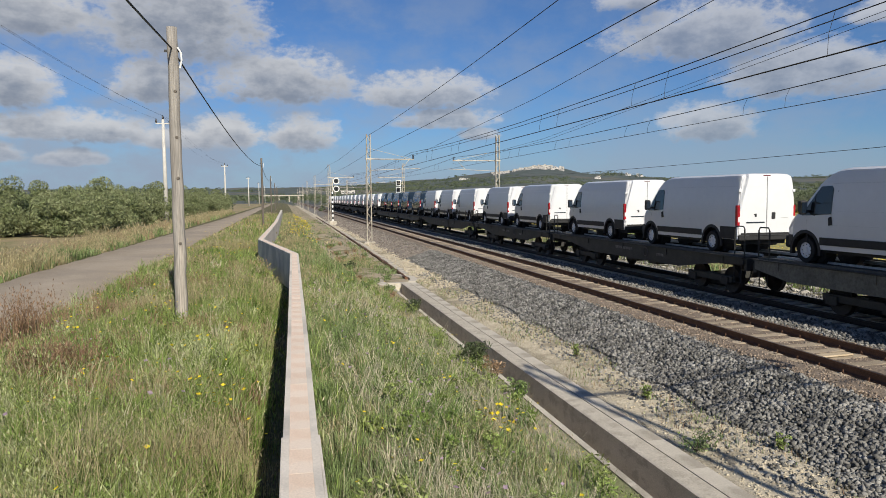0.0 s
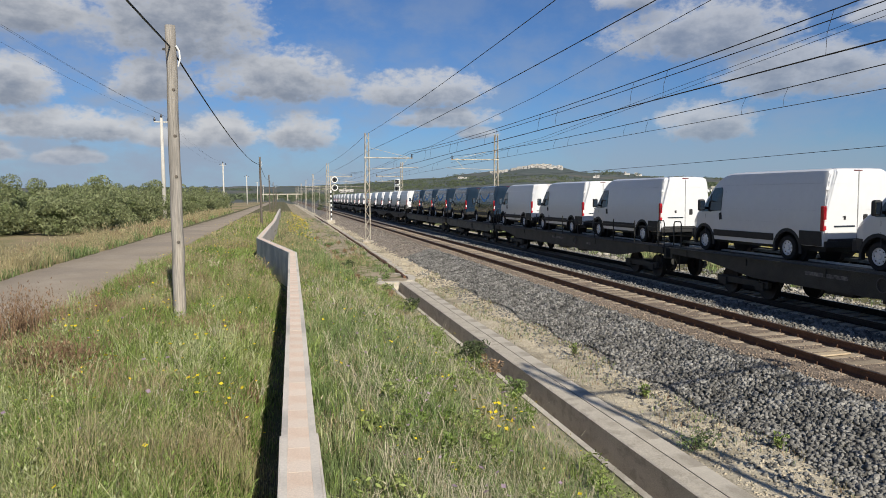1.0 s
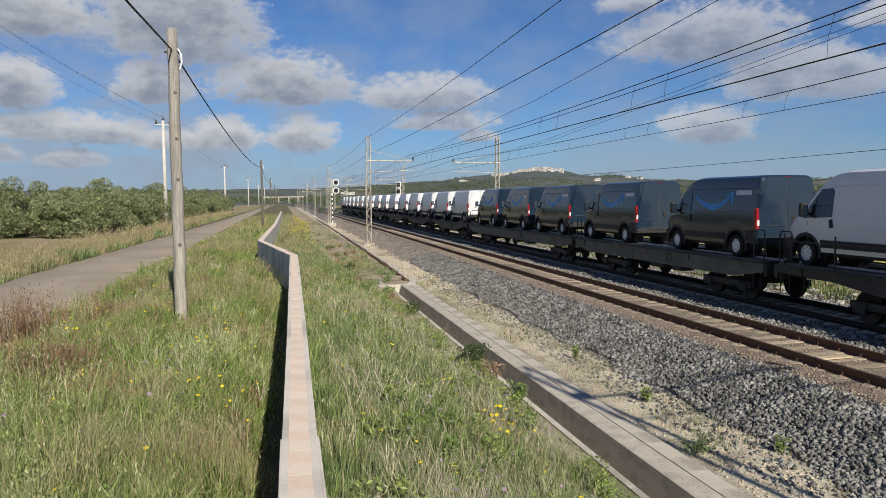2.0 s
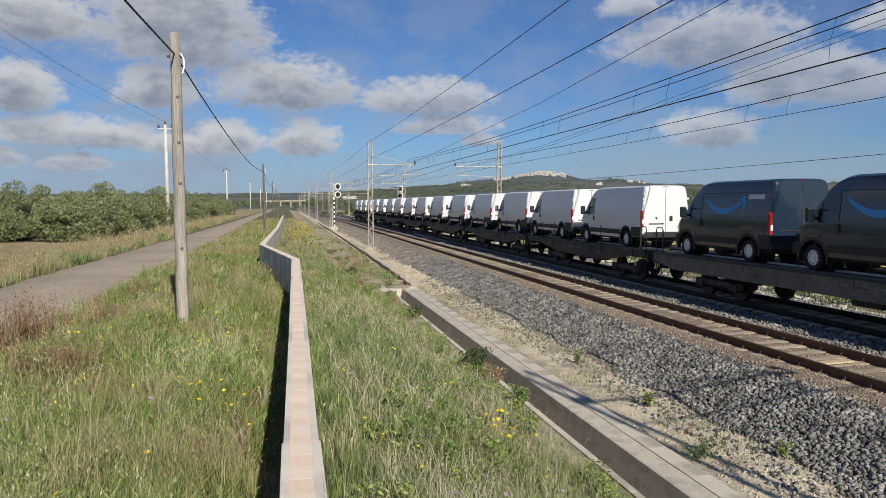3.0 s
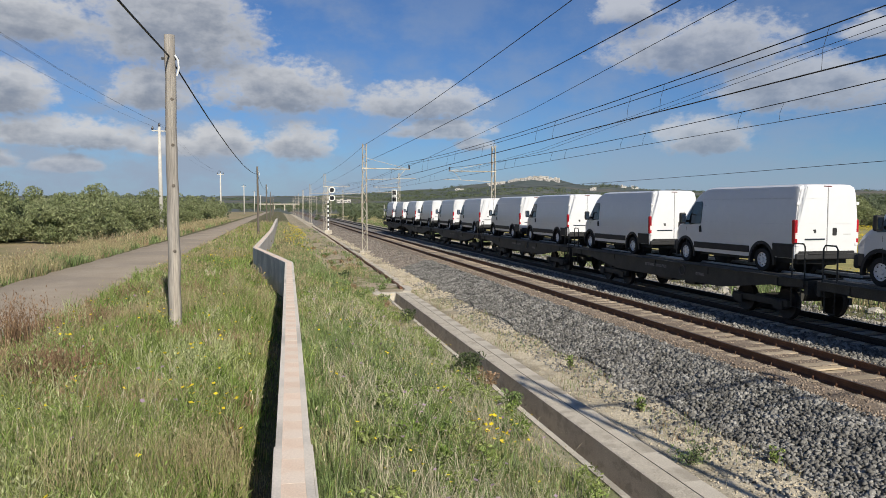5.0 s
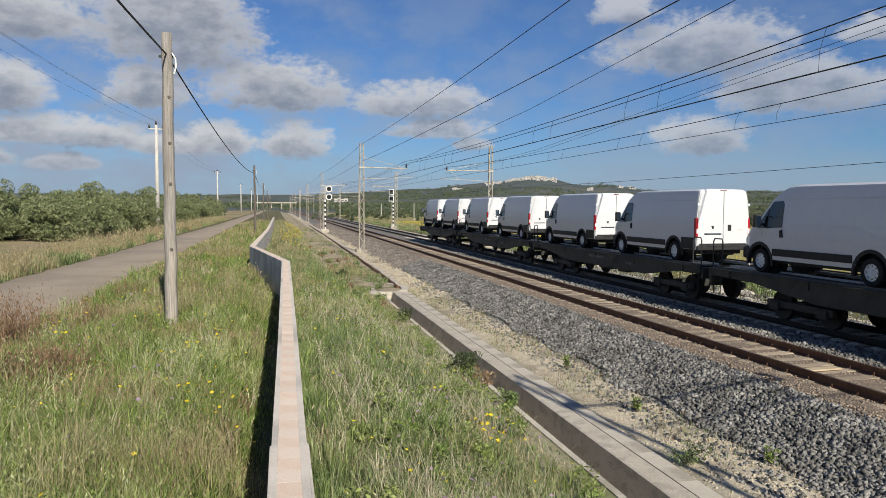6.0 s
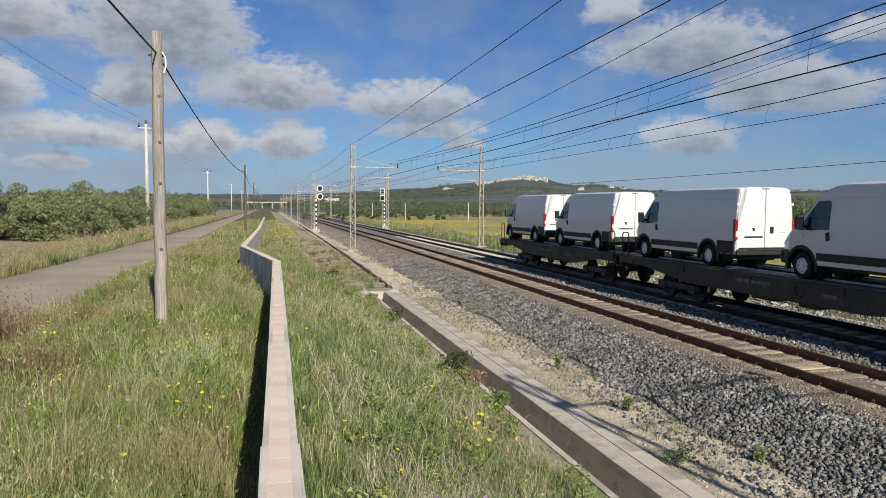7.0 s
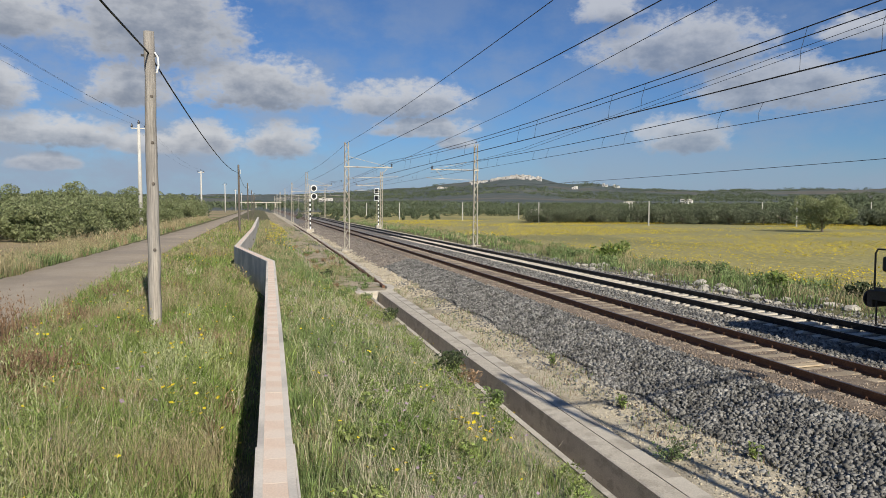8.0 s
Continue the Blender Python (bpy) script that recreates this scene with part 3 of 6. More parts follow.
def boundary_wall():
    wall = empty("boundary_wall")
    tagged(wall, "low rendered wall with a brick coping, bending twice", "wall", kind="structure")
    half = 0.12
    # offset line on both sides, mitred at the bends
    pts = [Vector((x, y)) for x, y in WALL_LINE]
    sides = []
    for i, p in enumerate(pts):
        a = (pts[i] - pts[i - 1]).normalized() if i else (pts[1] - pts[0]).normalized()
        b = (pts[i + 1] - pts[i]).normalized() if i < len(pts) - 1 else a
        n = Vector((-(a + b).normalized().y, (a + b).normalized().x))
        sides.append((p, n, 1 / max(0.5, n.dot(Vector((-a.y, a.x))))))

    def band(name, mat, off0, off1, z0, z1):
        bm = bmesh.new()
        rows = []
        for p, n, k in sides:
            l, r = p + n * off1 * k, p + n * off0 * k
            rows.append([bm.verts.new((q.x, q.y, z)) for q, z in ((r, z0), (r, z1), (l, z1), (l, z0))])
        for a, b in zip(rows, rows[1:]):
            for j in range(4):
                bm.faces.new((a[j], a[(j + 1) % 4], b[(j + 1) % 4], b[j]))
        bm.faces.new(rows[0][::-1])
        bm.faces.new(rows[-1])
        bmesh.ops.recalc_face_normals(bm, faces=bm.faces[:])
        return part(name, bm, mat, wall)

    band("wall_core", "plaster", -half + 0.002, half - 0.002, -0.3, WALL_TOP - 0.003)
    band("mortar_edge", "plaster", -half, -0.070, WALL_TOP - 0.10, WALL_TOP + 0.002)
    band("mortar_edge", "plaster", 0.076, half, WALL_TOP - 0.10, WALL_TOP + 0.002)
    # bricks of the coping, each about 0.42 m long
    bm = box(bmesh.new(), -0.0755, 0.0695, -0.2125, 0.2125, -0.03, 0.0005)
    first = None
    rng = random.Random(2)
    count = 0
    for (p, n, k), (q, n2, k2) in zip(sides, sides[1:]):
        d = (q - p)
        ln = d.length
        num = int(ln / 0.42)
        for i in range(num):
            c = p + d * ((i + 0.5) / num)
            if c.y < -3 or c.y > 60:
                continue
            ang = math.degrees(math.atan2(-d.x, d.y))
            mm = pose(c.x, c.y, WALL_TOP + rng.uniform(-0.0004, 0.0006), 0, 0, ang + rng.uniform(-0.15, 0.15))
            if first is None:
                first = part("brick", bm, "brick", wall)
                first.matrix_basis = mm
            else:
                again("brick", first, wall, mm)
            count += 1
    # the slightly thicker cap of the first length
    part("coping_step", boxes((-0.1335, -0.116, -2.0, 5.0, WALL_TOP - 0.11, WALL_TOP - 0.001), bevel=0.004), "plaster", wall).matrix_basis = pose(0.035, 0, 0, 0, 0, -0.4)
    part("coping_step", boxes((0.116, 0.1325, -2.0, 5.0, WALL_TOP - 0.11, WALL_TOP - 0.001), bevel=0.004), "plaster", wall).matrix_basis = pose(0.035, 0, 0, 0, 0, -0.4)


boundary_wall()


# ---- drainage channel, cable duct ----


def channel():
    ch = empty("drainage_channel")
    tagged(ch, "open concrete drainage channel beside the railway ballast", "drainage channel", kind="structure")
    y0, y1 = -8.0, CHANNEL_END
    part("bank_wall", extrude_profile(bmesh.new(), [(5.06, -1.5), (5.70, -1.5), (5.70, -0.71), (5.385, -0.71), (5.38, -0.67), (5.04, -0.685)], y0, y1), "stained_concrete", ch)
    slab, rng, y, k = None, random.Random(14), y0, 0
    while y < y1 - 1.0:
        mm = pose(5.555 + rng.uniform(-0.003, 0.003), y + 0.6, -0.69 + rng.uniform(-0.001, 0.001), rng.uniform(-0.04, 0.04), rng.uniform(-0.15, 0.15), rng.uniform(-0.12, 0.12))
        if slab is None:
            slab = part("coping_slab", boxes((-0.148, 0.16, -0.599, 0.599, -0.04, 0.018), bevel=0.002), "concrete", ch)
            slab.matrix_basis = mm
        else:
            again("coping_slab", slab, ch, mm)
        y += 1.2
    part("field_wall", extrude_profile(bmesh.new(), [(4.39, -1.5), (4.50, -1.5), (4.50, -0.70), (4.39, -0.70)], y0, y1), "concrete", ch)
    part("channel_floor", extrude_profile(bmesh.new(), [(4.50, -1.5), (5.05, -1.5), (5.05, -1.36), (4.50, -1.36)], y0, y1), "concrete", ch)
    # headwall, apron and the kerb that curves off to the duct
    part("headwall", boxes((4.39, 5.70, y1 + 0.01, y1 + 0.30, -1.5, -0.66), bevel=0.01), "concrete", ch)
    part("apron", boxes((3.5, 4.36, y1 - 0.6, y1 + 1.5, -0.85, -0.645), bevel=0.02), "concrete", ch)
    bm = bmesh.new()
    rows = []
    for k in range(10):
        t = k / 9
        cx, cy = 5.55 + 0.45 * math.sin(t * math.pi * 0.9) - 0.30 * t, y1 + 0.3 + 3.2 * t
        rows.append([bm.verts.new((cx + o, cy, z)) for o, z in ((-0.16, -0.9), (-0.16, -0.64), (0.18, -0.64), (0.18, -0.9))])
    for a, b in zip(rows, rows[1:]):
        for k in range(4):
            bm.faces.new((a[k], a[(k + 1) % 4], b[(k + 1) % 4], b[k]))
    bm.faces.new(rows[0][::-1])
    bm.faces.new(rows[-1])
    bmesh.ops.recalc_face_normals(bm, faces=bm.faces[:])
    part("curved_kerb", bm, "concrete", ch)
    # cable duct, in slabs that follow the line on
    duct = empty("cable_duct")
    tagged(duct, "narrow concrete cable duct with lifted cover slabs", "cable duct", kind="structure")
    rng = random.Random(3)
    slab = None
    y = y1 + 4.0
    while y < 150:
        x = float(np.interp(y, [30, 36, 60, 96, 150], [5.75, 5.9, 6.2, 6.45, 6.6]))
        mm = pose(x + rng.uniform(-0.04, 0.04), y, -0.66 + rng.uniform(-0.02, 0.02), rng.uniform(-1.5, 1.5), rng.uniform(-3, 3), -0.6 + rng.uniform(-2, 2))
        if slab is None:
            slab = part("cover_slab", boxes((-0.15, 0.13, -0.46, 0.46, -0.05, 0.02), bevel=0.006), "concrete", duct)
            slab.matrix_basis = mm
        else:
            again("cover_slab", slab, duct, mm)
        y += 1.0
    # a dark tube added beside the slabs for the dark line along the duct
    bm = bmesh.new()
    run = []
    for yy in np.arange(33.5, 150, 2.5):
        run.append((float(np.interp(yy, [30, 36, 60, 96, 150], [5.75, 5.9, 6.2, 6.45, 6.6])) - 0.27 + rng.uniform(-0.05, 0.05), float(yy), -0.68 + rng.uniform(-0.015, 0.015)))
    tube(bm, run, 0.075, 8)
    part("conduit", bm, "rail", duct, "dark rusty tube added for the dark line along the duct")


channel()

# ---- railway ----


def ballast_bed():
    ob = strip("ballast_bed", [(6.9, -0.95), (7.05, -0.745), (7.5, -0.65), (8.75, -0.24), (9.35, -0.225), (12.2, -0.225), (12.75, -0.235), (13.3, -0.215), (16.2, -0.215), (16.9, -0.25), (18.0, -0.66), (18.1, -0.95)],
               -60, 900, "ballast", "grey crushed stone ballast under two tracks", "ballast")
    ob = strip("fouled_ballast", [(9.18, -0.28), (9.2, -0.215), (9.45, -0.175), (9.93, -0.172), (10.0, -0.182), (11.6, -0.182), (11.67, -0.172), (12.15, -0.175), (12.3, -0.215), (12.32, -0.26)], -60, 900, "rustbed", "rust-stained ballast round the near track", "ballast")


ballast_bed()


def rail_profile(cx, top=0.0):
    pts = [(0.036, 0.0), (0.036, -0.032), (0.010, -0.046), (0.009, -0.13), (0.07, -0.15), (0.07, -0.162)]
    return [(cx + x, top + z) for x, z in pts] + [(cx - x, top + z) for x, z in reversed(pts)]


def track(name, centre, mat, sleeper_mat, label):
    tr = empty(name)
    tagged(tr, label, "railway track", kind="structure")
    for s in (-1, 1):
        part("rail", extrude_profile(bmesh.new(), rail_profile(centre + s * 0.753), -60, 900), mat, tr)
        part("rail_running_band", extrude_profile(bmesh.new(), [(centre + s * 0.753 - 0.028, -0.002), (centre + s * 0.753 + 0.028, -0.002), (centre + s * 0.753 + 0.028, 0.002), (centre + s * 0.753 - 0.028, 0.002)], -60, 900), "railhead", tr)
    first = clip = None
    rng = random.Random(7)
    for i in range(-10, 130):
        y = 0.3 + i * 0.6
        z = -0.162 + rng.uniform(-0.004, 0.004)
        if first is None:
            bm = bmesh.new()
            extrude_profile(bm, [(-1.15, -0.20), (1.15, -0.20), (1.15, -0.03), (0.95, 0.0), (0.5, 0.0), (0.4, -0.018), (-0.4, -0.018), (-0.5, 0.0), (-0.95, 0.0), (-1.15, -0.03)], -0.13, 0.13)
            first = part("sleeper", bm, sleeper_mat, tr)
            first.matrix_basis = pose(centre, y, z, 0, 0, rng.uniform(-0.6, 0.6))
        else:
            again("sleeper", first, tr, pose(centre, y, z, 0, 0, rng.uniform(-0.6, 0.6)))
    # rail clips, joined as one bed of small fittings
    bm = bmesh.new()
    for i in range(0, 70):
        y = 0.3 + i * 0.6
        for s in (-1, 1):
            for o in (-0.105, 0.105):
                x = centre + s * 0.753 + o
                tube(bm, [(x - 0.03, y - 0.05, -0.15), (x - 0.02, y - 0.03, -0.10), (x + 0.02, y + 0.02, -0.095), (x + 0.03, y + 0.06, -0.15)], 0.012, 5)
    tagged(part("rail_clips", bm, mat, tr), kind="stuff")
    return tr


track("track_near", TRACK_A, "rail", "sleeper", "rusty railway track on brown-stained concrete sleepers")
track("track_far", TRACK_B, "rail_dark", "concrete", "dark railway track on concrete sleepers in grey ballast")

# ---- vans ----


def van(name, length, base, rear, paint, dark):
    """A high-roofed panel van; the origin lies on the ground under the middle of its tail, the nose points to +y."""
    v = empty(name)
    crease = "crease_dark" if dark else "crease"
    front_y = length - 0.948
    axles = (front_y, front_y - base)
    R = 0.345

    def side_bottom(y):
        z = 0.40 if y > axles[1] + 0.3 and y < axles[0] - 0.3 else 0.46
        for a in axles:
            d = abs(y - a)
            if d < 0.50:
                z = max(z, 0.30 + math.sqrt(max(0, 0.50 ** 2 - d ** 2)) * 1.02)
        return z

    L = length
    ys = sorted(set([0.0, 0.03, 0.10, 0.25, 0.6, L - 1.95, L - 1.72, L - 1.5, L - 1.2, L - 0.95, L - 0.72, L - 0.55, L - 0.4, L - 0.25, L - 0.12, L - 0.04, L]
                    + [a + d for a in axles for d in (-0.5, -0.48, -0.42, -0.32, -0.2, -0.07, 0.07, 0.2, 0.32, 0.42, 0.48, 0.5)]
                    + list(np.arange(0.9, L - 2.0, 0.45))))
    ys = [y for i, y in enumerate(ys) if i == 0 or y - ys[i - 1] > 0.015 or y == L]
    top_y = [0, 0.03, 0.10, L - 2.25, L - 1.9, L - 1.62, L - 1.38, L - 0.68, L - 0.28, L - 0.08, L]
    top_z = [2.44, 2.49, 2.515, 2.53, 2.49, 2.38, 2.19, 1.44, 1.20, 1.0, 0.82]
    wide_y = [0, 0.03, 0.10, L - 1.0, L - 0.45, L - 0.12, L]
    wide_x = [1.012, 1.018, 1.022, 1.025, 0.99, 0.86, 0.74]

    def section(y):
        """Half outline (x, z) of the body at y, from the sill up to the roof."""
        tz, w = float(np.interp(y, top_y, top_z)), float(np.interp(y, wide_y, wide_x))
        b = side_bottom(y)
        belt = max(min(1.25, b + (tz - b) * 0.55), b + 0.02)
        up = w - 0.115 * min(1.0, max(0.0, (tz - 1.2) / 1.3))
        r = min(0.13, (tz - belt) * 0.3)
        return [(w * 0.985, b), (w, b + (belt - b) * 0.35), (w, belt), (w - (w - up) * 0.35, belt + (tz - belt) * 0.40), (up + 0.012, tz - r * 1.6), (up - 0.03, tz - r * 0.55), (up - 0.14, tz - r * 0.12), (up * 0.5, tz)]

    bm = bmesh.new()
    rows = []
    for y in ys:
        zs = section(y)
        rows.append([bm.verts.new((-x, y, z)) for x, z in zs] + [bm.verts.new((x, y, z)) for x, z in reversed(zs)])
    for a, b in zip(rows, rows[1:]):
        for k in range(len(a) - 1):
            bm.faces.new((a[k], b[k], b[k + 1], a[k + 1]))
    bm.faces.new(rows[0])
    bm.faces.new(rows[-1][::-1])
    bmesh.ops.recalc_face_normals(bm, faces=bm.faces[:])
    body = part("body", bm, paint, v, smooth=True)
    body.data.set_sharp_from_angle(angle=radians(28))

    def side_x(y, z):
        pts = section(y)
        return float(np.interp(z, [p[1] for p in pts], [p[0] for p in pts]))

    def plate(pts, s, proud=0.006, thick=0.02, bulge=None):
        """A panel on the flank s through (y, z) points."""
        bm = bmesh.new()
        outer = [bm.verts.new((s * (side_x(y, z) + proud), y, z)) for y, z in pts]
        inner = [bm.verts.new((s * (side_x(y, z) - thick), y, z)) for y, z in pts]
        bm.faces.new(outer)
        n = len(pts)
        for i in range(n):
            bm.faces.new((outer[i], outer[(i + 1) % n], inner[(i + 1) % n], inner[i]))
        bmesh.ops.recalc_face_normals(bm, faces=bm.faces[:])
        return bm

    part("underbody", boxes((-0.80, 0.80, 0.15, L - 0.35, 0.30, 0.62), (-0.72, 0.72, 0.3, L - 0.4, 0.62, 1.1)), "plastic", v)
    part("silencer", boxes((0.1, 0.62, 0.25, 0.75, 0.24, 0.42), bevel=0.05), "plastic", v)
    # wheels
    tyre = rim = None
    for y in axles:
        for s in (-1, 1):
            wheel = empty("wheel", pose(s * 0.885, y, R, 0, 0, 0 if s > 0 else 180))
            wheel.parent = v
            if tyre is None:
                m = Matrix.Rotation(radians(90), 4, "Y")
                bm = lathe(bmesh.new(), [(0.215, -0.11), (0.32, -0.11), (R, -0.085), (R + 0.003, 0), (R, 0.085), (0.32, 0.11), (0.215, 0.11), (0.215, 0.02)], 28, m)
                tyre = part("tyre", bm, "rubber", wheel, smooth=True)
                tyre.data.set_sharp_from_angle(angle=radians(40))
                bm = lathe(bmesh.new(), [(0.218, 0.02), (0.218, 0.095), (0.205, 0.10), (0.195, 0.065), (0.12, 0.085), (0.075, 0.075), (0.06, 0.10), (0.01, 0.10)], 28, m)
                for k in range(8):
                    a = k * math.pi / 4
                    c, d = 0.155 * math.cos(a), 0.155 * math.sin(a)
                    box(bm, 0.066, 0.083, c - 0.015, c + 0.015, d - 0.015, d + 0.015, slot=1)
                rim = part("rim", bm, ["rim", "black_paint"], wheel)
            else:
                again("tyre", tyre, wheel, Matrix())
                again("rim", rim, wheel, Matrix())
    # black arch trims, sills and flank mouldings
    for s in (-1, 1):
        for a in axles:
            bm = bmesh.new()
            pr = []
            for k in range(13):
                t = math.radians(-8 + 196 * k / 12)
                c, d = a + math.cos(t) * 0.50, 0.30 + math.sin(t) * 0.51
                c2, d2 = a + math.cos(t) * 0.585, 0.30 + math.sin(t) * 0.60
                x = side_x(a, 0.8)
                pr.append([bm.verts.new(p) for p in ((s * (x - 0.10), c, d), (s * (x + 0.022), c, d), (s * (x + 0.016), c2, d2), (s * (x - 0.03), c2, d2))])
            for p, q in zip(pr, pr[1:]):
                for k in range(4):
                    bm.faces.new((p[k], p[(k + 1) % 4], q[(k + 1) % 4], q[k]))
            bm.faces.new(pr[0])
            bm.faces.new(pr[-1][::-1])
            bmesh.ops.recalc_face_normals(bm, faces=bm.faces[:])
            part("arch_trim", bm, "plastic", v)
            bm = lathe(bmesh.new(), [(0.47, 0.0), (0.47, 0.34), (0.02, 0.345)], 20, Matrix.Translation((-0.74 if s < 0 else 0.395, a, 0.32)) @ Matrix.Rotation(radians(90), 4, "Y"))
            part("wheel_well", bm, "plastic", v)
        part("flank_moulding", plate([(axles[1] + 0.56, 0.52), (axles[0] - 0.56, 0.52), (axles[0] - 0.56, 0.72), (axles[1] + 0.56, 0.72)], s, 0.022), "plastic", v)
        part("rear_flank_moulding", plate([(0.05, 0.47), (axles[1] - 0.50, 0.47), (axles[1] - 0.50, 0.86), (0.05, 0.86)], s, 0.02), "plastic", v)
        part("front_flank_moulding", plate([(axles[0] + 0.5, 0.44), (L - 0.14, 0.44), (L - 0.12, 0.74), (axles[0] + 0.5, 0.74)], s, 0.02), "plastic", v)
        # crease lines, on white vans with their shade put into a greyer colour, and panel gaps
        part("roof_seam", plate([(0.12, 2.115), (L - 1.85, 2.115), (L - 1.85, 2.135), (0.12, 2.135)], s, 0.010), crease, v)
        part("waist_crease", plate([(axles[1] + 0.65, 1.04), (L - 1.9, 1.04), (L - 1.9, 1.055), (axles[1] + 0.65, 1.055)], s, 0.006), crease, v)
        part("shoulder_crease", plate([(0.3, 1.40), (L - 2.1, 1.40), (L - 2.1, 1.41), (0.3, 1.41)], s, 0.004), crease, v)
        for y0 in ((L - 2.06, L - 1.02) if not dark else (L - 2.0, L - 1.02)):
            part("door_gap", plate([(y0, 0.55), (y0 + 0.012, 0.55), (y0 + 0.012, 1.95 if y0 < L - 1.5 else 1.2), (y0, 1.95 if y0 < L - 1.5 else 1.2)], s, 0.003), "seam", v)
        part("door_handle", plate([(L - 1.93, 1.06), (L - 1.83, 1.04), (L - 1.81, 1.24), (L - 1.90, 1.27)], s, 0.035), "plastic", v)
        # cab side window in two lights
        part("side_window", plate([(L - 1.88, 1.33), (L - 1.30, 1.30), (L - 1.30, 1.88), (L - 1.44, 2.05), (L - 1.82, 2.07), (L - 1.89, 1.98)], s, 0.016), "glass", v, "dark tinted cab window")
        part("quarter_window", plate([(L - 1.26, 1.30), (L - 0.82, 1.28), (L - 1.06, 1.60), (L - 1.26, 1.84)], s, 0.016), "glass", v, "dark tinted cab window")
        part("window_seal", plate([(L - 1.305, 1.28), (L - 1.255, 1.28), (L - 1.255, 1.86), (L - 1.305, 1.88)], s, 0.014), "plastic", v)
        # mirror
        bm = box(bmesh.new(), -0.11, 0.11, -0.07, 0.07, -0.19, 0.19, bevel=0.05)
        bmesh.ops.transform(bm, matrix=Matrix.Translation((s * 1.21, L - 1.06, 1.50)), verts=bm.verts[:])
        mir = part("mirror", bm, "plastic", v)
        part("mirror_glass", boxes((s * 1.21 - 0.085, s * 1.21 + 0.085, L - 1.06 - 0.078, L - 1.06 - 0.071, 1.36, 1.64)), "mirror", mir)
        part("mirror_arm", boxes((min(s * 0.93, s * 1.12), max(s * 0.93, s * 1.12), L - 1.10, L - 1.02, 1.36, 1.44), bevel=0.02), "plastic", v)
        # tail light, tall, wrapped round the corner
        bm = box(bmesh.new(), min(s * 0.925, s * 1.035), max(s * 0.925, s * 1.035), -0.03, 0.11, 0.86, 1.53, bevel=0.03)
        lamp = part("tail_light", bm, "red", v, "tall red tail light")
        part("reverse_lens", boxes((min(s * 0.935, s * 1.015), max(s * 0.935, s * 1.015), -0.036, 0.0, 1.0, 1.17), bevel=0.01), "clear", lamp)
        part("headlight", plate([(L - 0.62, 1.10), (L - 0.10, 0.86), (L - 0.08, 1.0), (L - 0.5, 1.24)], s, 0.012), "clear", v)
        # rear door
        x0, x1 = (0.008, 0.90) if s > 0 else (-0.90, -0.008)
        leaf = [(0.008, 0.62), (0.982, 0.62), (0.992, 1.20), (0.952, 1.72), (0.892, 2.22), (0.86, 2.34), (0.78, 2.415), (0.008, 2.43)]
        bm = bmesh.new()
        back, front = [bm.verts.new((s * x, 0.02, z)) for x, z in leaf], [bm.verts.new((s * x, -0.028, z)) for x, z in leaf]
        bm.faces.new(front)
        for i in range(len(leaf)):
            bm.faces.new((front[i], front[(i + 1) % len(leaf)], back[(i + 1) % len(leaf)], back[i]))
        bmesh.ops.recalc_face_normals(bm, faces=bm.faces[:])
        bmesh.ops.bevel(bm, geom=[e for e in bm.edges if all(w.co.y < 0 for w in e.verts)], offset=0.01, segments=2, affect="EDGES")
        door = part("rear_door", bm, paint, v)
        for z in (1.42, 2.11):
            part("door_press_line", boxes((x0 + 0.05, x1 - 0.05, -0.034, -0.02, z, z + 0.014)), paint, door)
        for z in (0.80, 1.93):
            part("hinge", boxes((min(s * 0.90, s * 1.0), max(s * 0.90, s * 1.0), -0.045, 0.03, z, z + 0.09), bevel=0.012), paint, door)
        part("lower_door_trim", boxes((x0, x1, -0.036, 0.0, 0.585, 0.665), bevel=0.008), "plastic", door)
    part("rear_door_gap", boxes((-0.007, 0.007, -0.020, 0.0, 0.62, 2.4)), "seam", v)
    part("rear_handle", boxes((0.17, 0.30, -0.05, -0.02, 1.09, 1.30), bevel=0.02), "plastic", v)
    part("plate_recess", boxes((-0.72, -0.08, -0.045, -0.02, 0.965, 1.01), bevel=0.008), "crease_dark", v, "dark bar over the number plate recess")
    part("emblem", boxes((-0.43, -0.36, -0.034, -0.02, 1.16, 1.26), (-0.46, -0.40, -0.034, -0.02, 1.22, 1.25), bevel=0.004), "plastic", v)
    part("badge", boxes((0.52, 0.76, -0.033, -0.02, 1.11, 1.135)), "galv", v)
    part("rear_bumper", boxes((-0.99, 0.99, -0.07, 0.14, 0.43, 0.60), bevel=0.03), "plastic", v)
    part("rear_step", boxes((-0.62, 0.62, -0.085, 0.0, 0.575, 0.605), bevel=0.008), "plastic", v)
    part("brake_light", boxes((-0.13, 0.13, -0.012, 0.03, 2.435, 2.465), bevel=0.01), "dark_red", v)
    # windscreen on the slope of the nose
    bm = bmesh.new()
    quad = [(-0.80, L - 0.72, 1.485), (0.80, L - 0.72, 1.485), (0.72, L - 1.34, 2.15), (-0.72, L - 1.34, 2.15)]
    up = Vector((0, 0.73, 0.68)) * 0.02
    o = [bm.verts.new(Vector(p) + up) for p in quad]
    i = [bm.verts.new(Vector(p) - up * 2) for p in quad]
    bm.faces.new(o)
    bm.faces.new(i[::-1])
    for k in range(4):
        bm.faces.new((o[k], o[(k + 1) % 4], i[(k + 1) % 4], i[k]))
    bmesh.ops.recalc_face_normals(bm, faces=bm.faces[:])
    part("windscreen", bm, "glass", v)
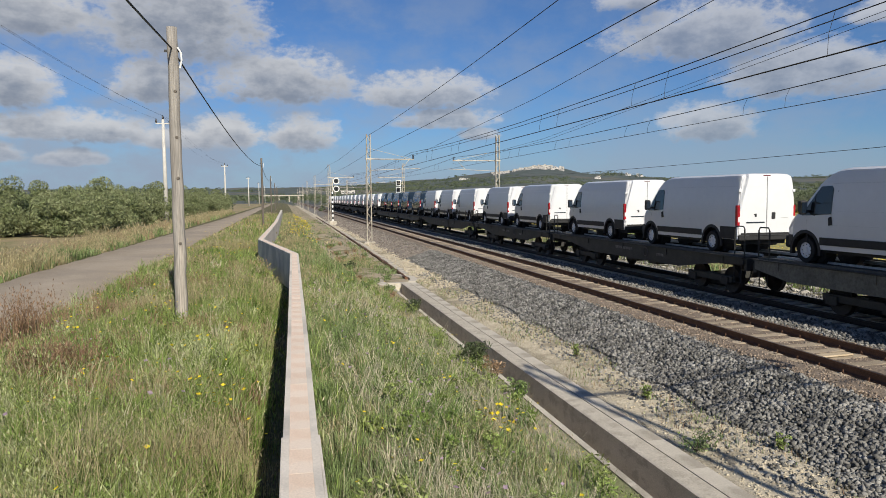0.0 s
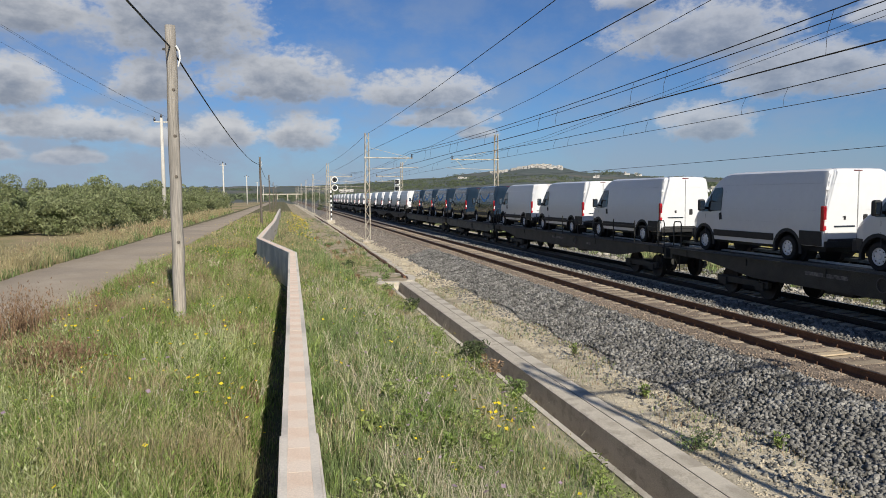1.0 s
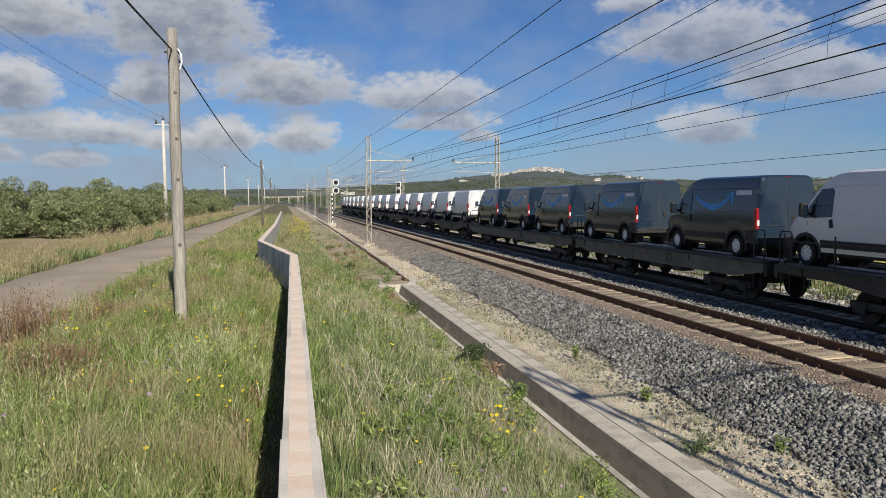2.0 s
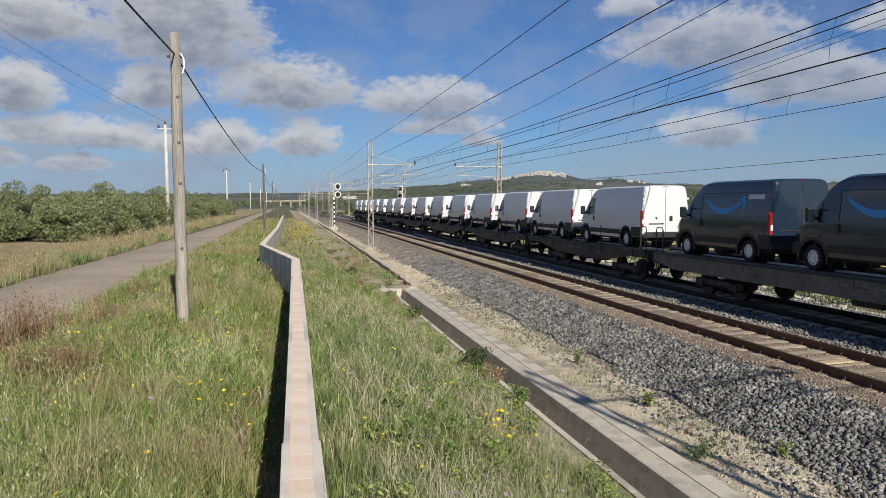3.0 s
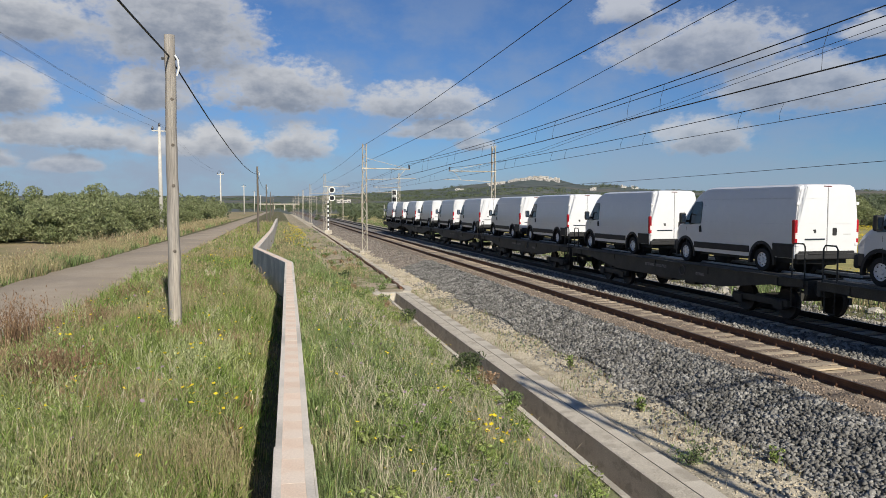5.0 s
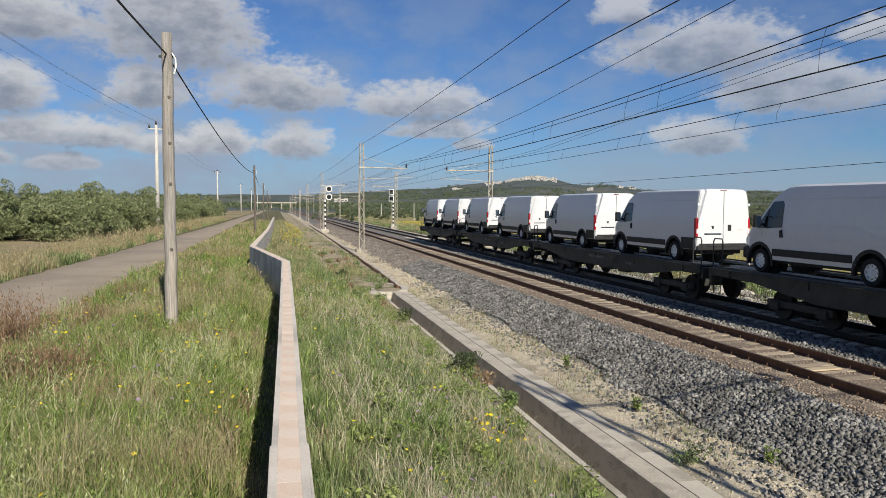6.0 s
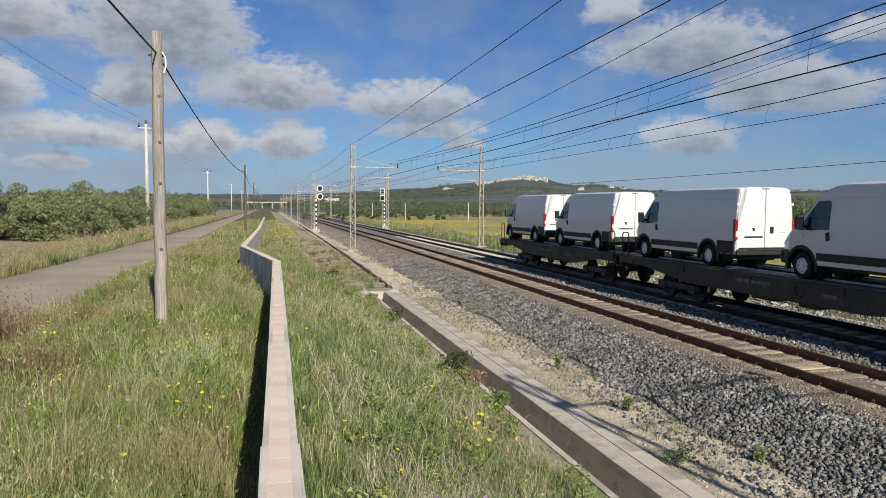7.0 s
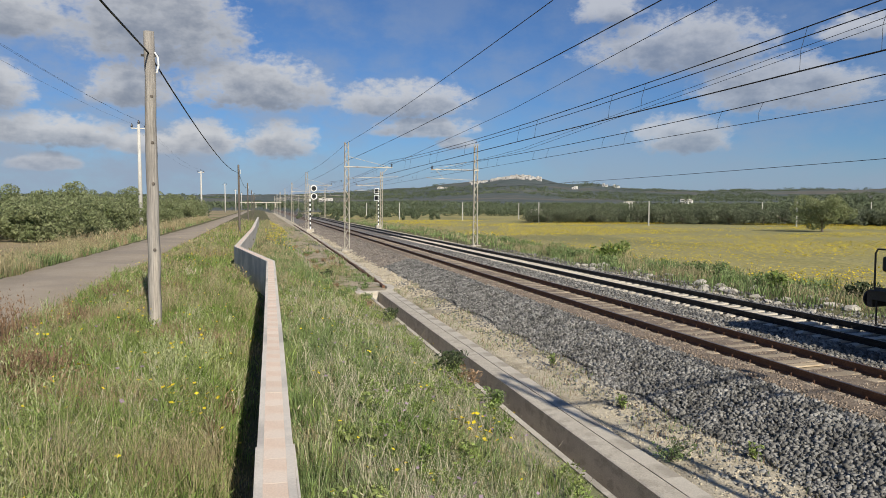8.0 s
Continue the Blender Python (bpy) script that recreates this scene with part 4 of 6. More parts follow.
    part("front_bumper", boxes((-0.88, 0.88, L - 0.22, L + 0.03, 0.36, 0.72), bevel=0.06), "plastic", v)
    if dark:
        # curved blue mark and a pale bar on both flanks
        for s in (-1, 1):
            a, b = [], []
            for k in range(13):
                t = k / 12
                y = L - 2.12 - t * 2.0
                z = 1.90 - 0.33 * math.sin(math.pi * t) ** 0.9
                a.append((y, z + 0.05 + 0.01 * math.sin(math.pi * t)))
                b.append((y, z - 0.03 - 0.10 * math.sin(math.pi * t)))
            part("curved_mark", plate(a + b[::-1], s, 0.009), "blue", v, "curved blue vinyl mark")
            part("curved_mark_tip", plate([(L - 3.80, 1.90), (L - 4.22, 2.04), (L - 4.22, 1.64), (L - 4.13, 1.62), (L - 4.09, 1.93)], s, 0.0095), "blue", v)
            part("lettering_bar", plate([(0.32, 1.92), (1.08, 1.92), (1.08, 2.06), (0.32, 2.06)], s, 0.009), "pale_vinyl", v)
    return v


# greyer than the white paint: the shade along a crease is in this colour
M["crease"] = material("shaded_press_line", (0.52, 0.53, 0.54), (0.56, 0.57, 0.58), 3.0, 0.4)
M["crease_dark"] = material("dark_press_line", (0.018, 0.026, 0.036), (0.022, 0.03, 0.042), 3.0, 0.4)
M["mirror"] = material("mirror_glass", (0.8, 0.82, 0.84), (0.8, 0.82, 0.84), 3.0, 0.05, metal=1.0, fine=0.0)

# ---- wagons ----


def bogie(wagon, y, wheel_src):
    """A two-axle bogie under the wagon at y."""
    b = empty("bogie", pose(0, y, 0))
    b.parent = wagon
    bm = bmesh.new()
    for s in (-1, 1):
        box(bm, s * 1.0 - 0.07, s * 1.0 + 0.07, -1.25, 1.25, 0.36, 0.56, bevel=0.02)
        for k in (-0.9, 0.9):
            box(bm, s * 1.0 - 0.12, s * 1.0 + 0.12, k - 0.19, k + 0.19, 0.28, 0.52, bevel=0.02)
    box(bm, -1.0, 1.0, -0.2, 0.2, 0.36, 0.6)
    part("bogie_frame", bm, "wagon", b)
    for k in (-0.9, 0.9):
        for s in (-1, 1):
            m = Matrix.Translation((s * 0.76, k, 0.42)) @ Matrix.Rotation(radians(90), 4, "Y")
            if not wheel_src:
                bm = lathe(bmesh.new(), [(0.05, -0.10), (0.12, -0.10), (0.13, -0.03), (0.36, -0.045), (0.39, -0.065), (0.42, -0.065), (0.42, 0.05), (0.44, 0.06), (0.44, 0.075), (0.38, 0.075), (0.34, 0.02), (0.12, 0.03), (0.05, 0.08)], 26)
                w = part("wagon_wheel", bm, "wheel_steel", b, smooth=True)
                w.data.set_sharp_from_angle(angle=radians(35))
                w.matrix_basis = m
                wheel_src.append(w)
            else:
                again("wagon_wheel", wheel_src[0], b, m)
    return b


WHEELS = []
DECK = 1.27


def wagon(name, length, style):
    """A flat car-carrying wagon; the origin is at rail level under its rear end, it reaches along +y."""
    w = empty(name)
    L, e = length, 0.18
    side_mat = "wagon_grey" if style == "plated" else "wagon"
    for s in (-1, 1):
        bm = bmesh.new()
        # fish-bellied side sill
        pts = [(e, 1.02), (e, 1.21), (L - e, 1.21), (L - e, 1.02), (L - 2.2, 0.98), (L - 4.8, 0.66), (3.8, 0.66), (1.4, 0.98)]
        if style == "plated":
            pts = [(e, 0.95), (e, 1.22), (L - e, 1.22), (L - e, 0.95), (L - 1.6, 0.72), (1.6, 0.72)]
        a = [bm.verts.new((s * 1.30, y, z)) for y, z in pts]
        b = [bm.verts.new((s * 1.22, y, z)) for y, z in pts]
        bm.faces.new(a)
        bm.faces.new(b[::-1])
        for i in range(len(pts)):
            bm.faces.new((a[i], a[(i + 1) % len(pts)], b[(i + 1) % len(pts)], b[i]))
        bmesh.ops.recalc_face_normals(bm, faces=bm.faces[:])
        part("side_sill", bm, side_mat, w)
        part("sill_flange", boxes((min(s * 1.24, s * 1.36), max(s * 1.24, s * 1.36), e, L - e, 1.21, 1.24)), "wagon", w)
        # tread plates on which the vans stand
        part("tread_plate", boxes((min(s * 0.62, s * 1.16), max(s * 0.62, s * 1.16), e + 0.05, L - e - 0.05, DECK - 0.04, DECK - 0.005)), "deck", w)
        part("guide_strip", boxes((min(s * 0.56, s * 0.60), max(s * 0.56, s * 0.60), e + 0.05, L - e - 0.05, DECK - 0.04, DECK + 0.05)), "galv", w)
        part("outer_strip", boxes((min(s * 1.20, s * 1.235), max(s * 1.20, s * 1.235), e + 0.05, L - e - 0.05, DECK - 0.04, DECK + 0.035)), "deck", w)
        for k, yy in enumerate(np.linspace(1.2, L - 1.2, 5)):
            part("sill_rib", boxes((min(s * 1.28, s * 1.33), max(s * 1.28, s * 1.33), yy - 0.04, yy + 0.04, 0.99, 1.21)), side_mat, w)
        part("marking_bar", boxes((min(s * 1.30, s * 1.304), max(s * 1.30, s * 1.304), L * 0.45, L * 0.45 + 1.5, 0.98, 1.08)), "marking", w, "worn pale lettering bar")
        part("marking_bar", boxes((min(s * 1.30, s * 1.304), max(s * 1.30, s * 1.304), L * 0.3, L * 0.3 + 0.5, 0.90, 1.0)), "marking", w, "worn pale lettering bar")
        bm = bmesh.new()
        ring = [(s * 1.335, L * 0.38 + 0.17 * math.cos(t), 1.0 + 0.17 * math.sin(t)) for t in np.linspace(0, 2 * math.pi, 17)]
        tube(bm, ring, 0.018, 5, caps=False)
        part("rope_ring", bm, "deck", w)
        # end grab rails
        for yy, back in ((e + 0.05, 1), (L - e - 0.05, -1)):
            bm = bmesh.new()
            tube(bm, [(s * 1.22, yy, 1.2), (s * 1.22, yy, 2.08), (s * 1.22, yy + back * 0.06, 2.17), (s * 1.22, yy + back * 0.42, 2.17), (s * 1.22, yy + back * 0.48, 2.08), (s * 1.22, yy + back * 0.48, 1.2)], 0.022, 6)
            part("grab_rail", bm, "wagon", w)
            bm = bmesh.new()
            tube(bm, [(s * 0.88, yy - back * 0.05, 0.98), (s * 0.88, yy - back * 0.42, 0.98)], 0.08, 10)
            tube(bm, [(s * 0.88, yy - back * 0.42, 0.98), (s * 0.88, yy - back * 0.46, 0.98)], 0.2, 14)
            part("buffer", bm, "wagon", w)
            bm = bmesh.new()
            tube(bm, [(s * 1.25, yy + back * 0.1, 1.0), (s * 1.25, yy + back * 0.1, 0.45), (s * 1.25, yy + back * 0.45, 0.45), (s * 1.25, yy + back * 0.45, 1.0)], 0.02, 6)
            part("step_iron", bm, "wagon", w)
        if style == "railed":
            n = int(L / 1.8)
            for k in range(n + 1):
                y = 0.5 + (L - 1.0) * k / n
                part("rail_post", boxes((min(s * 1.27, s * 1.30), max(s * 1.27, s * 1.30), y - 0.014, y + 0.014, 1.2, 2.12)), "wagon", w)
            part("hand_rail", boxes((min(s * 1.26, s * 1.30), max(s * 1.26, s * 1.30), 0.5, L - 0.5, 1.90, 1.925)), "wagon", w)
    cross = [(-1.22, 1.22, y - 0.06, y + 0.06, 1.05, 1.22) for y in np.linspace(0.4, L - 0.4, 12)]
    part("under_frame", boxes((-0.25, 0.25, 0.1, L - 0.1, 0.80, 1.16), (-1.25, 1.25, e - 0.12, e + 0.02, 0.84, 1.2), (-1.25, 1.25, L - e - 0.02, L - e + 0.12, 0.84, 1.2), *cross), "wagon", w)
    for spec in ((-0.9, 0.3, L * 0.5 - 0.5, L * 0.5 + 0.5, 0.5, 0.85), (0.45, 0.9, L * 0.58, L * 0.58 + 0.9, 0.55, 0.85), (-1.05, -0.5, L * 0.38 - 0.35, L * 0.38 + 0.3, 0.52, 0.86)):
        part("brake_gear", boxes(spec, bevel=0.03), "wagon", w)
    part("coupling", boxes((-0.08, 0.08, -0.2, 0.2, 0.9, 1.03), (-0.08, 0.08, L - 0.2, L + 0.2, 0.9, 1.03)), "wagon", w)
    bogie(w, 2.3, WHEELS)
    bogie(w, L - 3.9, WHEELS)
    return w


M["marking"] = material("worn_marking_paint", (0.20, 0.19, 0.18), (0.05, 0.05, 0.05), 9.0, 0.8, fine=0.4, bump_scale=30)

SPEED = 27.22
# where the tail of each van stands along the track at the start of the clip
WHITE_TAILS = [224.9, 217.5, 209.5, 201.3, 192.8, 184.9, 176.2, 169.0, 161.0, 153.1, 144.8, 136.6, 129.1, 121.7, 114.8, 107.7, 65.8, 58.7, 51.6, 43.3, 36.1, 27.4, 19.8, 11.4, 3.6]
DARK_TAILS = [100.0, 93.8, 87.7, 80.8, 73.3]
# wagons: rear end and front end along the track, style
WAGONS = [(216.6, 231.35, "plain"), (200.3, 216.4, "plain"), (184.0, 200.1, "plain"), (168.1, 183.8, "plain"), (152.2, 167.9, "plain"), (135.7, 152.0, "plain"),
          (120.8, 135.5, "railed"), (106.7, 120.6, "railed"), (86.6, 106.4, "plated"), (72.4, 86.4, "plated"), (50.7, 72.2, "railed"), (35.2, 50.5, "plain"), (18.9, 35.0, "plain"), (2.7, 18.7, "plated")]

TRAIN = []


def train():
    white = van("van", 6.36, 4.035, 1.38, "van_white", False)
    tagged(white, "white high-roof panel van with black lower trim, on a wagon", "van", "vans on the train")
    dark = van("van", 5.41, 3.45, 1.015, "van_dark", True)
    tagged(dark, "dark blue-grey panel van with a curved blue mark, on a wagon", "van", "vans on the train")
    for src, tails in ((white, WHITE_TAILS), (dark, DARK_TAILS)):
        for i, y in enumerate(tails):
            m = pose(TRACK_B, y, DECK)
            ob = src if i == 0 else copy_thing(src, m)
            ob.matrix_basis = m
            TRAIN.append((ob, TRACK_B, y, DECK))
    made = {}
    for y0, y1, style in WAGONS:
        key = (round(y1 - y0, 1), style)
        if key not in made:
            made[key] = wagon("flat_wagon", y1 - y0, style)
            tagged(made[key], {"plain": "black flat car-carrier wagon with end grab rails", "railed": "black flat car-carrier wagon with side hand rails", "plated": "flat car-carrier wagon with grey plated sides"}[style], "wagon", "wagons of the train")
            ob = made[key]
        else:
            ob = copy_thing(made[key], pose(TRACK_B, y0, 0))
        ob.matrix_basis = pose(TRACK_B, y0, 0)
        TRAIN.append((ob, TRACK_B, y0, 0.0))


train()

# ---- masts, wires, signals, poles ----


def lattice_mast(height, arm, arm_z):
    """A lattice steel mast; its arm reaches along +x for arm metres (negative: to -x)."""
    m = empty("catenary_mast")
    for sx in (-1, 1):
        for sy in (-1, 1):
            bm = bmesh.new()
            tube(bm, [(sx * 0.20, sy * 0.12, 0.0), (sx * 0.15, sy * 0.10, height)], 0.038, 4)
            part("mast_leg", bm, "mast", m)
    bm = bmesh.new()
    n = int(height / 0.62)
    for k in range(n):
        z0, z1 = height * k / n, height * (k + 1) / n
        s = 1 if k % 2 else -1
        w0, w1 = 0.20 - 0.05 * k / n, 0.20 - 0.05 * (k + 1) / n
        for sy in (-0.11, 0.11):
            tube(bm, [(s * w0, sy, z0), (-s * w1, sy, z1)], 0.016, 4)
        for sx in (-1, 1):
            tube(bm, [(sx * w0, s * 0.11, z0), (sx * w1, -s * 0.11, z1)], 0.016, 4)
    part("lattice", bm, "mast", m)
    part("footing", boxes((-0.45, 0.45, -0.45, 0.45, -0.35, 0.06), bevel=0.02), "concrete", m)
    s = 1 if arm > 0 else -1
    bm = bmesh.new()
    tube(bm, [(0, 0, arm_z), (arm, 0, arm_z - 0.02)], 0.045, 8)
    tube(bm, [(0, 0, arm_z + 0.9), (arm * 0.92, 0, arm_z + 0.04)], 0.018, 6)
    tube(bm, [(s * 0.2, 0, arm_z - 0.95), (arm + s * 0.5, 0, arm_z - 0.78)], 0.025, 6)
    tube(bm, [(arm * 0.9, 0, arm_z), (arm * 0.72, 0, arm_z - 0.85)], 0.02, 6)
    part("cantilever", bm, "mast", m)
    bm = bmesh.new()
    for k in range(4):
        bm2 = lathe(bm, [(0.03, 0), (0.085, 0.02), (0.085, 0.05), (0.03, 0.07)], 10, Matrix.Translation((arm * 0.98, 0, arm_z + 0.03 + k * 0.08)))
    part("insulator", bm, "insulator", m)
    part("clamp_band", boxes((-0.24, 0.24, -0.15, 0.15, arm_z - 0.06, arm_z + 0.06)), "mast", m)
    return m


MAST_YS = [3.2, 61.5, 116.0, 171.0, 226.0, 281.0, 336.0, 391.0]


def overhead_line():
    left = lattice_mast(9.1, 3.9, 7.05)
    tagged(left, "pale lattice steel mast holding the overhead line", "catenary mast", "masts along the line")
    right = lattice_mast(9.5, -4.3, 7.1)
    tagged(right, "pale lattice steel mast holding the overhead line", "catenary mast", "masts along the line")
    # added out of view; its place and arm are set for the shadow over the channel
    near = lattice_mast(9.4, 3.9, 7.75)
    tagged(near, "unseen lattice steel mast with a long bracket arm, added for its shadow", "catenary mast", "masts along the line")
    near.matrix_basis, right.matrix_basis = pose(7.65, 0.55, -0.70), pose(19.5, MAST_YS[0] + 3, -0.62)
    for i, y in enumerate(MAST_YS[1:]):
        if i == 0:
            left.matrix_basis = pose(7.0, y - 0.7, -0.62, 0, 0.25)
        else:
            copy_thing(left, pose(7.0, y - 0.7, -0.62, 0, 0.25))
        copy_thing(right, pose(19.5, y + 3.2, -0.62, 0, 0.35))

    def wire(name, pts, r, label):
        bm = bmesh.new()
        tube(bm, pts, r, 5)
        ob = link_mesh(name, bm, "wire", smooth=True)
        tagged(ob, label, "wire")
        return ob

    spans = [-49.0] + MAST_YS
    def sagged(x, z, sag, y0=None, y1=None, dx=0.0):
        pts = []
        for a, b in zip(spans, spans[1:]):
            for k in range(12):
                t = k / 12
                pts.append((x + dx * math.sin(math.pi * t), a + (b - a) * t, z - sag * 4 * t * (1 - t)))
        return pts
    for x, ms, ct in ((TRACK_A, 7.02, 5.88), (TRACK_B, 6.62, 5.70)):
        wire("messenger_wire", sagged(x, ms, 0.45), 0.014, "dark stranded messenger wire over the track")
        if x == TRACK_A:
            wire("messenger_wire", sagged(x + 0.12, ms - 0.16, 0.42), 0.012, "dark stranded messenger wire over the track")
            wire("contact_wire", [(x - 0.17, p, ct) for p in (-49, 150, 391)], 0.010, "dark copper contact wire over the track")
        wire("contact_wire", [(x - 0.12, p, ct) for p in (-49, 150, 391)], 0.010, "dark copper contact wire over the track")
        bm = bmesh.new()
        for a, b in zip(spans[1:4], spans[2:5]):
            for k in range(1, 7):
                for d in (-1.0, 1.0):
                    t = k / 7 + d / (b - a)
                    y = a + (b - a) * t
                    z = ms - 0.45 * 4 * t * (1 - t)
                    tube(bm, [(x, y, z), (x - 0.06, y + 0.1, (z + ct) / 2), (x - 0.12, y + 0.05, ct)], 0.006, 4)
        ob = link_mesh("dropper_wires", bm, "wire")
        tagged(ob, "thin droppers between messenger and contact wire", "wire", kind="stuff")
    wire("feeder_wire", sagged(7.1, 8.45, 0.28), 0.012, "dark feeder wire along the mast tops")
    wire("earth_wire", sagged(7.1, 6.98, 0.2), 0.012, "dark wire along the masts")
    wire("feeder_wire", sagged(20.3, 4.85, 0.15), 0.011, "dark wire along the far masts")
    wire("anchor_wire", [(10.6, -49, 9.3), (10.6, 6.3, 8.5), (10.8, 30, 7.4), (11.0, 61.5, 6.7)], 0.010, "dark wire run down to its anchor mast")
    wire("anchor_wire", [(14.3, -49, 8.9), (14.5, 10, 7.85), (14.9, 40, 6.5), (15.2, 64.7, 6.2)], 0.008, "thin wire run down to its anchor mast")
    wire("anchor_wire", [(14.6, -49, 8.8), (14.8, 10, 7.8), (15.2, 40, 6.45), (15.5, 64.7, 6.15)], 0.008, "thin wire run down to its anchor mast")


overhead_line()


def signal_mast(round_heads):
    s = empty("railway_signal")
    n = 14
    h = 4.6
    for k in range(n):
        part("post_band", boxes((-0.09, 0.09, -0.09, 0.09, h * k / n, h * (k + 1) / n)), "white_paint" if k % 2 else "black_paint", s)
    part("footing", boxes((-0.5, 0.5, -0.4, 0.4, -0.4, 0.35), bevel=0.03), "concrete", s)
    part("upper_post", boxes((-0.07, 0.07, -0.07, 0.07, h, 6.6)), "mast", s)
    off = 0.55 if round_heads else -0.35
    for z in (5.0, 6.15):
        bm = bmesh.new()
        if round_heads:
            lathe(bm, [(0.46, 0), (0.46, 0.06)], 28, Matrix.Translation((off, -0.25, z)) @ Matrix.Rotation(radians(90), 4, "X"))
        else:
            box(bm, off - 0.45, off + 0.45, -0.31, -0.25, z - 0.5, z + 0.5, bevel=0.02)
        head = part("target_board", bm, "white_paint", s)
        bm = bmesh.new()
        if round_heads:
            lathe(bm, [(0.34, 0), (0.34, 0.03)], 28, Matrix.Translation((off, -0.315, z)) @ Matrix.Rotation(radians(90), 4, "X"))
        else:
            box(bm, off - 0.32, off + 0.32, -0.345, -0.313, z - 0.36, z + 0.36)
        part("dark_face", bm, "black_paint", head)
        part("lens", lathe(bmesh.new(), [(0.13, 0), (0.13, 0.03), (0.10, 0.035)], 20, Matrix.Translation((off, -0.35, z)) @ Matrix.Rotation(radians(90), 4, "X")), "glass", head)
        part("bracket", boxes((min(0, off), max(0, off), -0.24, -0.16, z - 0.04, z + 0.04)), "mast", s)
    part("ladder", boxes((-0.3, -0.27, 0.2, 0.23, 0, 6.4), (-0.05, -0.02, 0.2, 0.23, 0, 6.4), *[(-0.3, -0.02, 0.2, 0.22, 0.3 * k, 0.3 * k + 0.02) for k in range(1, 21)]), "mast", s)
    return s


a = signal_mast(True)
tagged(a, "railway signal with two round white-rimmed heads on a chequered post", "railway signal")
a.matrix_basis = pose(6.85, 105.3, -0.5)
b = signal_mast(False)
tagged(b, "railway signal with two square white-rimmed heads on a chequered post", "railway signal")
b.matrix_basis = pose(19.6, 122.8, -0.5)


def wooden_pole(height, r0, r1, mat, lean):
    p = empty("utility_pole")
    rng = random.Random(int(height * 100))
    pts, rad = [], []
    for k in range(15):
        t = k / 14
        pts.append((lean * t * height + rng.uniform(-0.012, 0.012), rng.uniform(-0.01, 0.01), -0.4 + (height + 0.4) * t))
        rad.append((r0 + (r1 - r0) * t) * rng.uniform(0.97, 1.03))
    bm = bmesh.new()
    tube(bm, pts, rad, 14)
    part("pole_shaft", bm, mat, p, smooth=True)
    part("bracket", boxes((-0.16, 0.16, -0.02, 0.02, height - 0.48, height - 0.44)), "wire", p)
    bm = bmesh.new()
    tube(bm, [(0.1, -0.06, height - 0.4), (0.16, -0.06, height - 0.5), (0.17, -0.06, height - 0.65), (0.13, -0.05, height - 0.8)], 0.018, 6)
    part("cable_loop", bm, "white_paint", p)
    for z in (1.6, 2.9, 3.7, 4.6):
        part("knot", lathe(bmesh.new(), [(0.035, 0), (0.028, 0.02), (0.005, 0.022)], 8, Matrix.Translation((0.03 + lean * z, -r0 * 0.93 + z * 0.006, z)) @ Matrix.Rotation(radians(90), 4, "X")), "dark_wood", p)
    return p


def poles():
    p = wooden_pole(5.86, 0.128, 0.098, "wood", 0.0)
    tagged(p, "weathered grey wooden utility pole in the grass verge", "utility pole")
    p.matrix_basis = pose(-2.08, 15.19, 0.68, 0, 0.1)
    q = wooden_pole(5.98, 0.105, 0.08, "dark_wood", 0.0)
    tagged(q, "thin dark wooden utility pole in the grass verge", "utility pole", "far poles along the lane")
    q.matrix_basis = pose(-1.83, 64.1, 0.68)
    for y, x in ((113, -1.95), (165, -2.0), (215, -2.1), (265, -2.2)):
        copy_thing(q, pose(x, y, 0.65))
    ends = [(-2.3, -34, 6.4), (-2.08, 15.19, 6.12), (-1.83, 64.1, 6.0), (-1.95, 113, 6.0), (-2.0, 165, 6.0)]
    for a, b in zip(ends, ends[1:]):
        pts = [tuple(Vector(a).lerp(Vector(b), t) - Vector((0, 0, 0.55 * 4 * t * (1 - t)))) for t in np.linspace(0, 1, 14)]
        bm = bmesh.new()
        tube(bm, pts, 0.018, 6)
        tagged(link_mesh("telephone_cable", bm, "wire", smooth=True), "black telephone cable sagging between wooden poles", "cable")
    # white concrete power poles beyond the lane
    w = empty("power_pole")
    bm = bmesh.new()
    tube(bm, [(0, 0, -0.4), (0, 0, 11.2)], [0.26, 0.15], 10)
    part("pole_shaft", bm, "mast_concrete", w, smooth=True)
    part("cross_arm", boxes((-0.75, 0.75, -0.06, 0.06, 10.7, 10.82)), "mast_concrete", w)
    for x in (-0.68, 0.0, 0.68):
        part("insulator", lathe(bmesh.new(), [(0.05, 0), (0.12, 0.1), (0.12, 0.2), (0.07, 0.35), (0.03, 0.45)], 10, Matrix.Translation((x, 0, 10.82 if x else 11.2))), "insulator", w)
    tagged(w, "white concrete power pole with a short cross arm", "power pole", "power poles beyond the lane")
    spots = [(-12.5, 82.5), (-14.2, 186), (-13.5, 291), (-13.0, 395), (-12.6, 500)]
    w.matrix_basis = pose(-12.5, 82.5, 0.6, 0, 0, 8)
    for x, y in spots[1:]:
        copy_thing(w, pose(x, y, 0.5))
    line = [(-12.0, -20)] + spots
    for d, z in ((-0.68, 11.85), (0.68, 11.85), (0.0, 12.2)):
        for (xa, ya), (xb, yb) in zip(line, line[1:3]):
            pts = [(xa + (xb - xa) * t + d, ya + (yb - ya) * t, z - 1.2 * 4 * t * (1 - t)) for t in np.linspace(0, 1, 14)]
            bm = bmesh.new()
            tube(bm, pts, 0.006, 5)
            tagged(link_mesh("power_wire", bm, "wire", smooth=True), "thin power wire between the concrete poles", "wire")


poles()

# ---- trees and shrubs ----


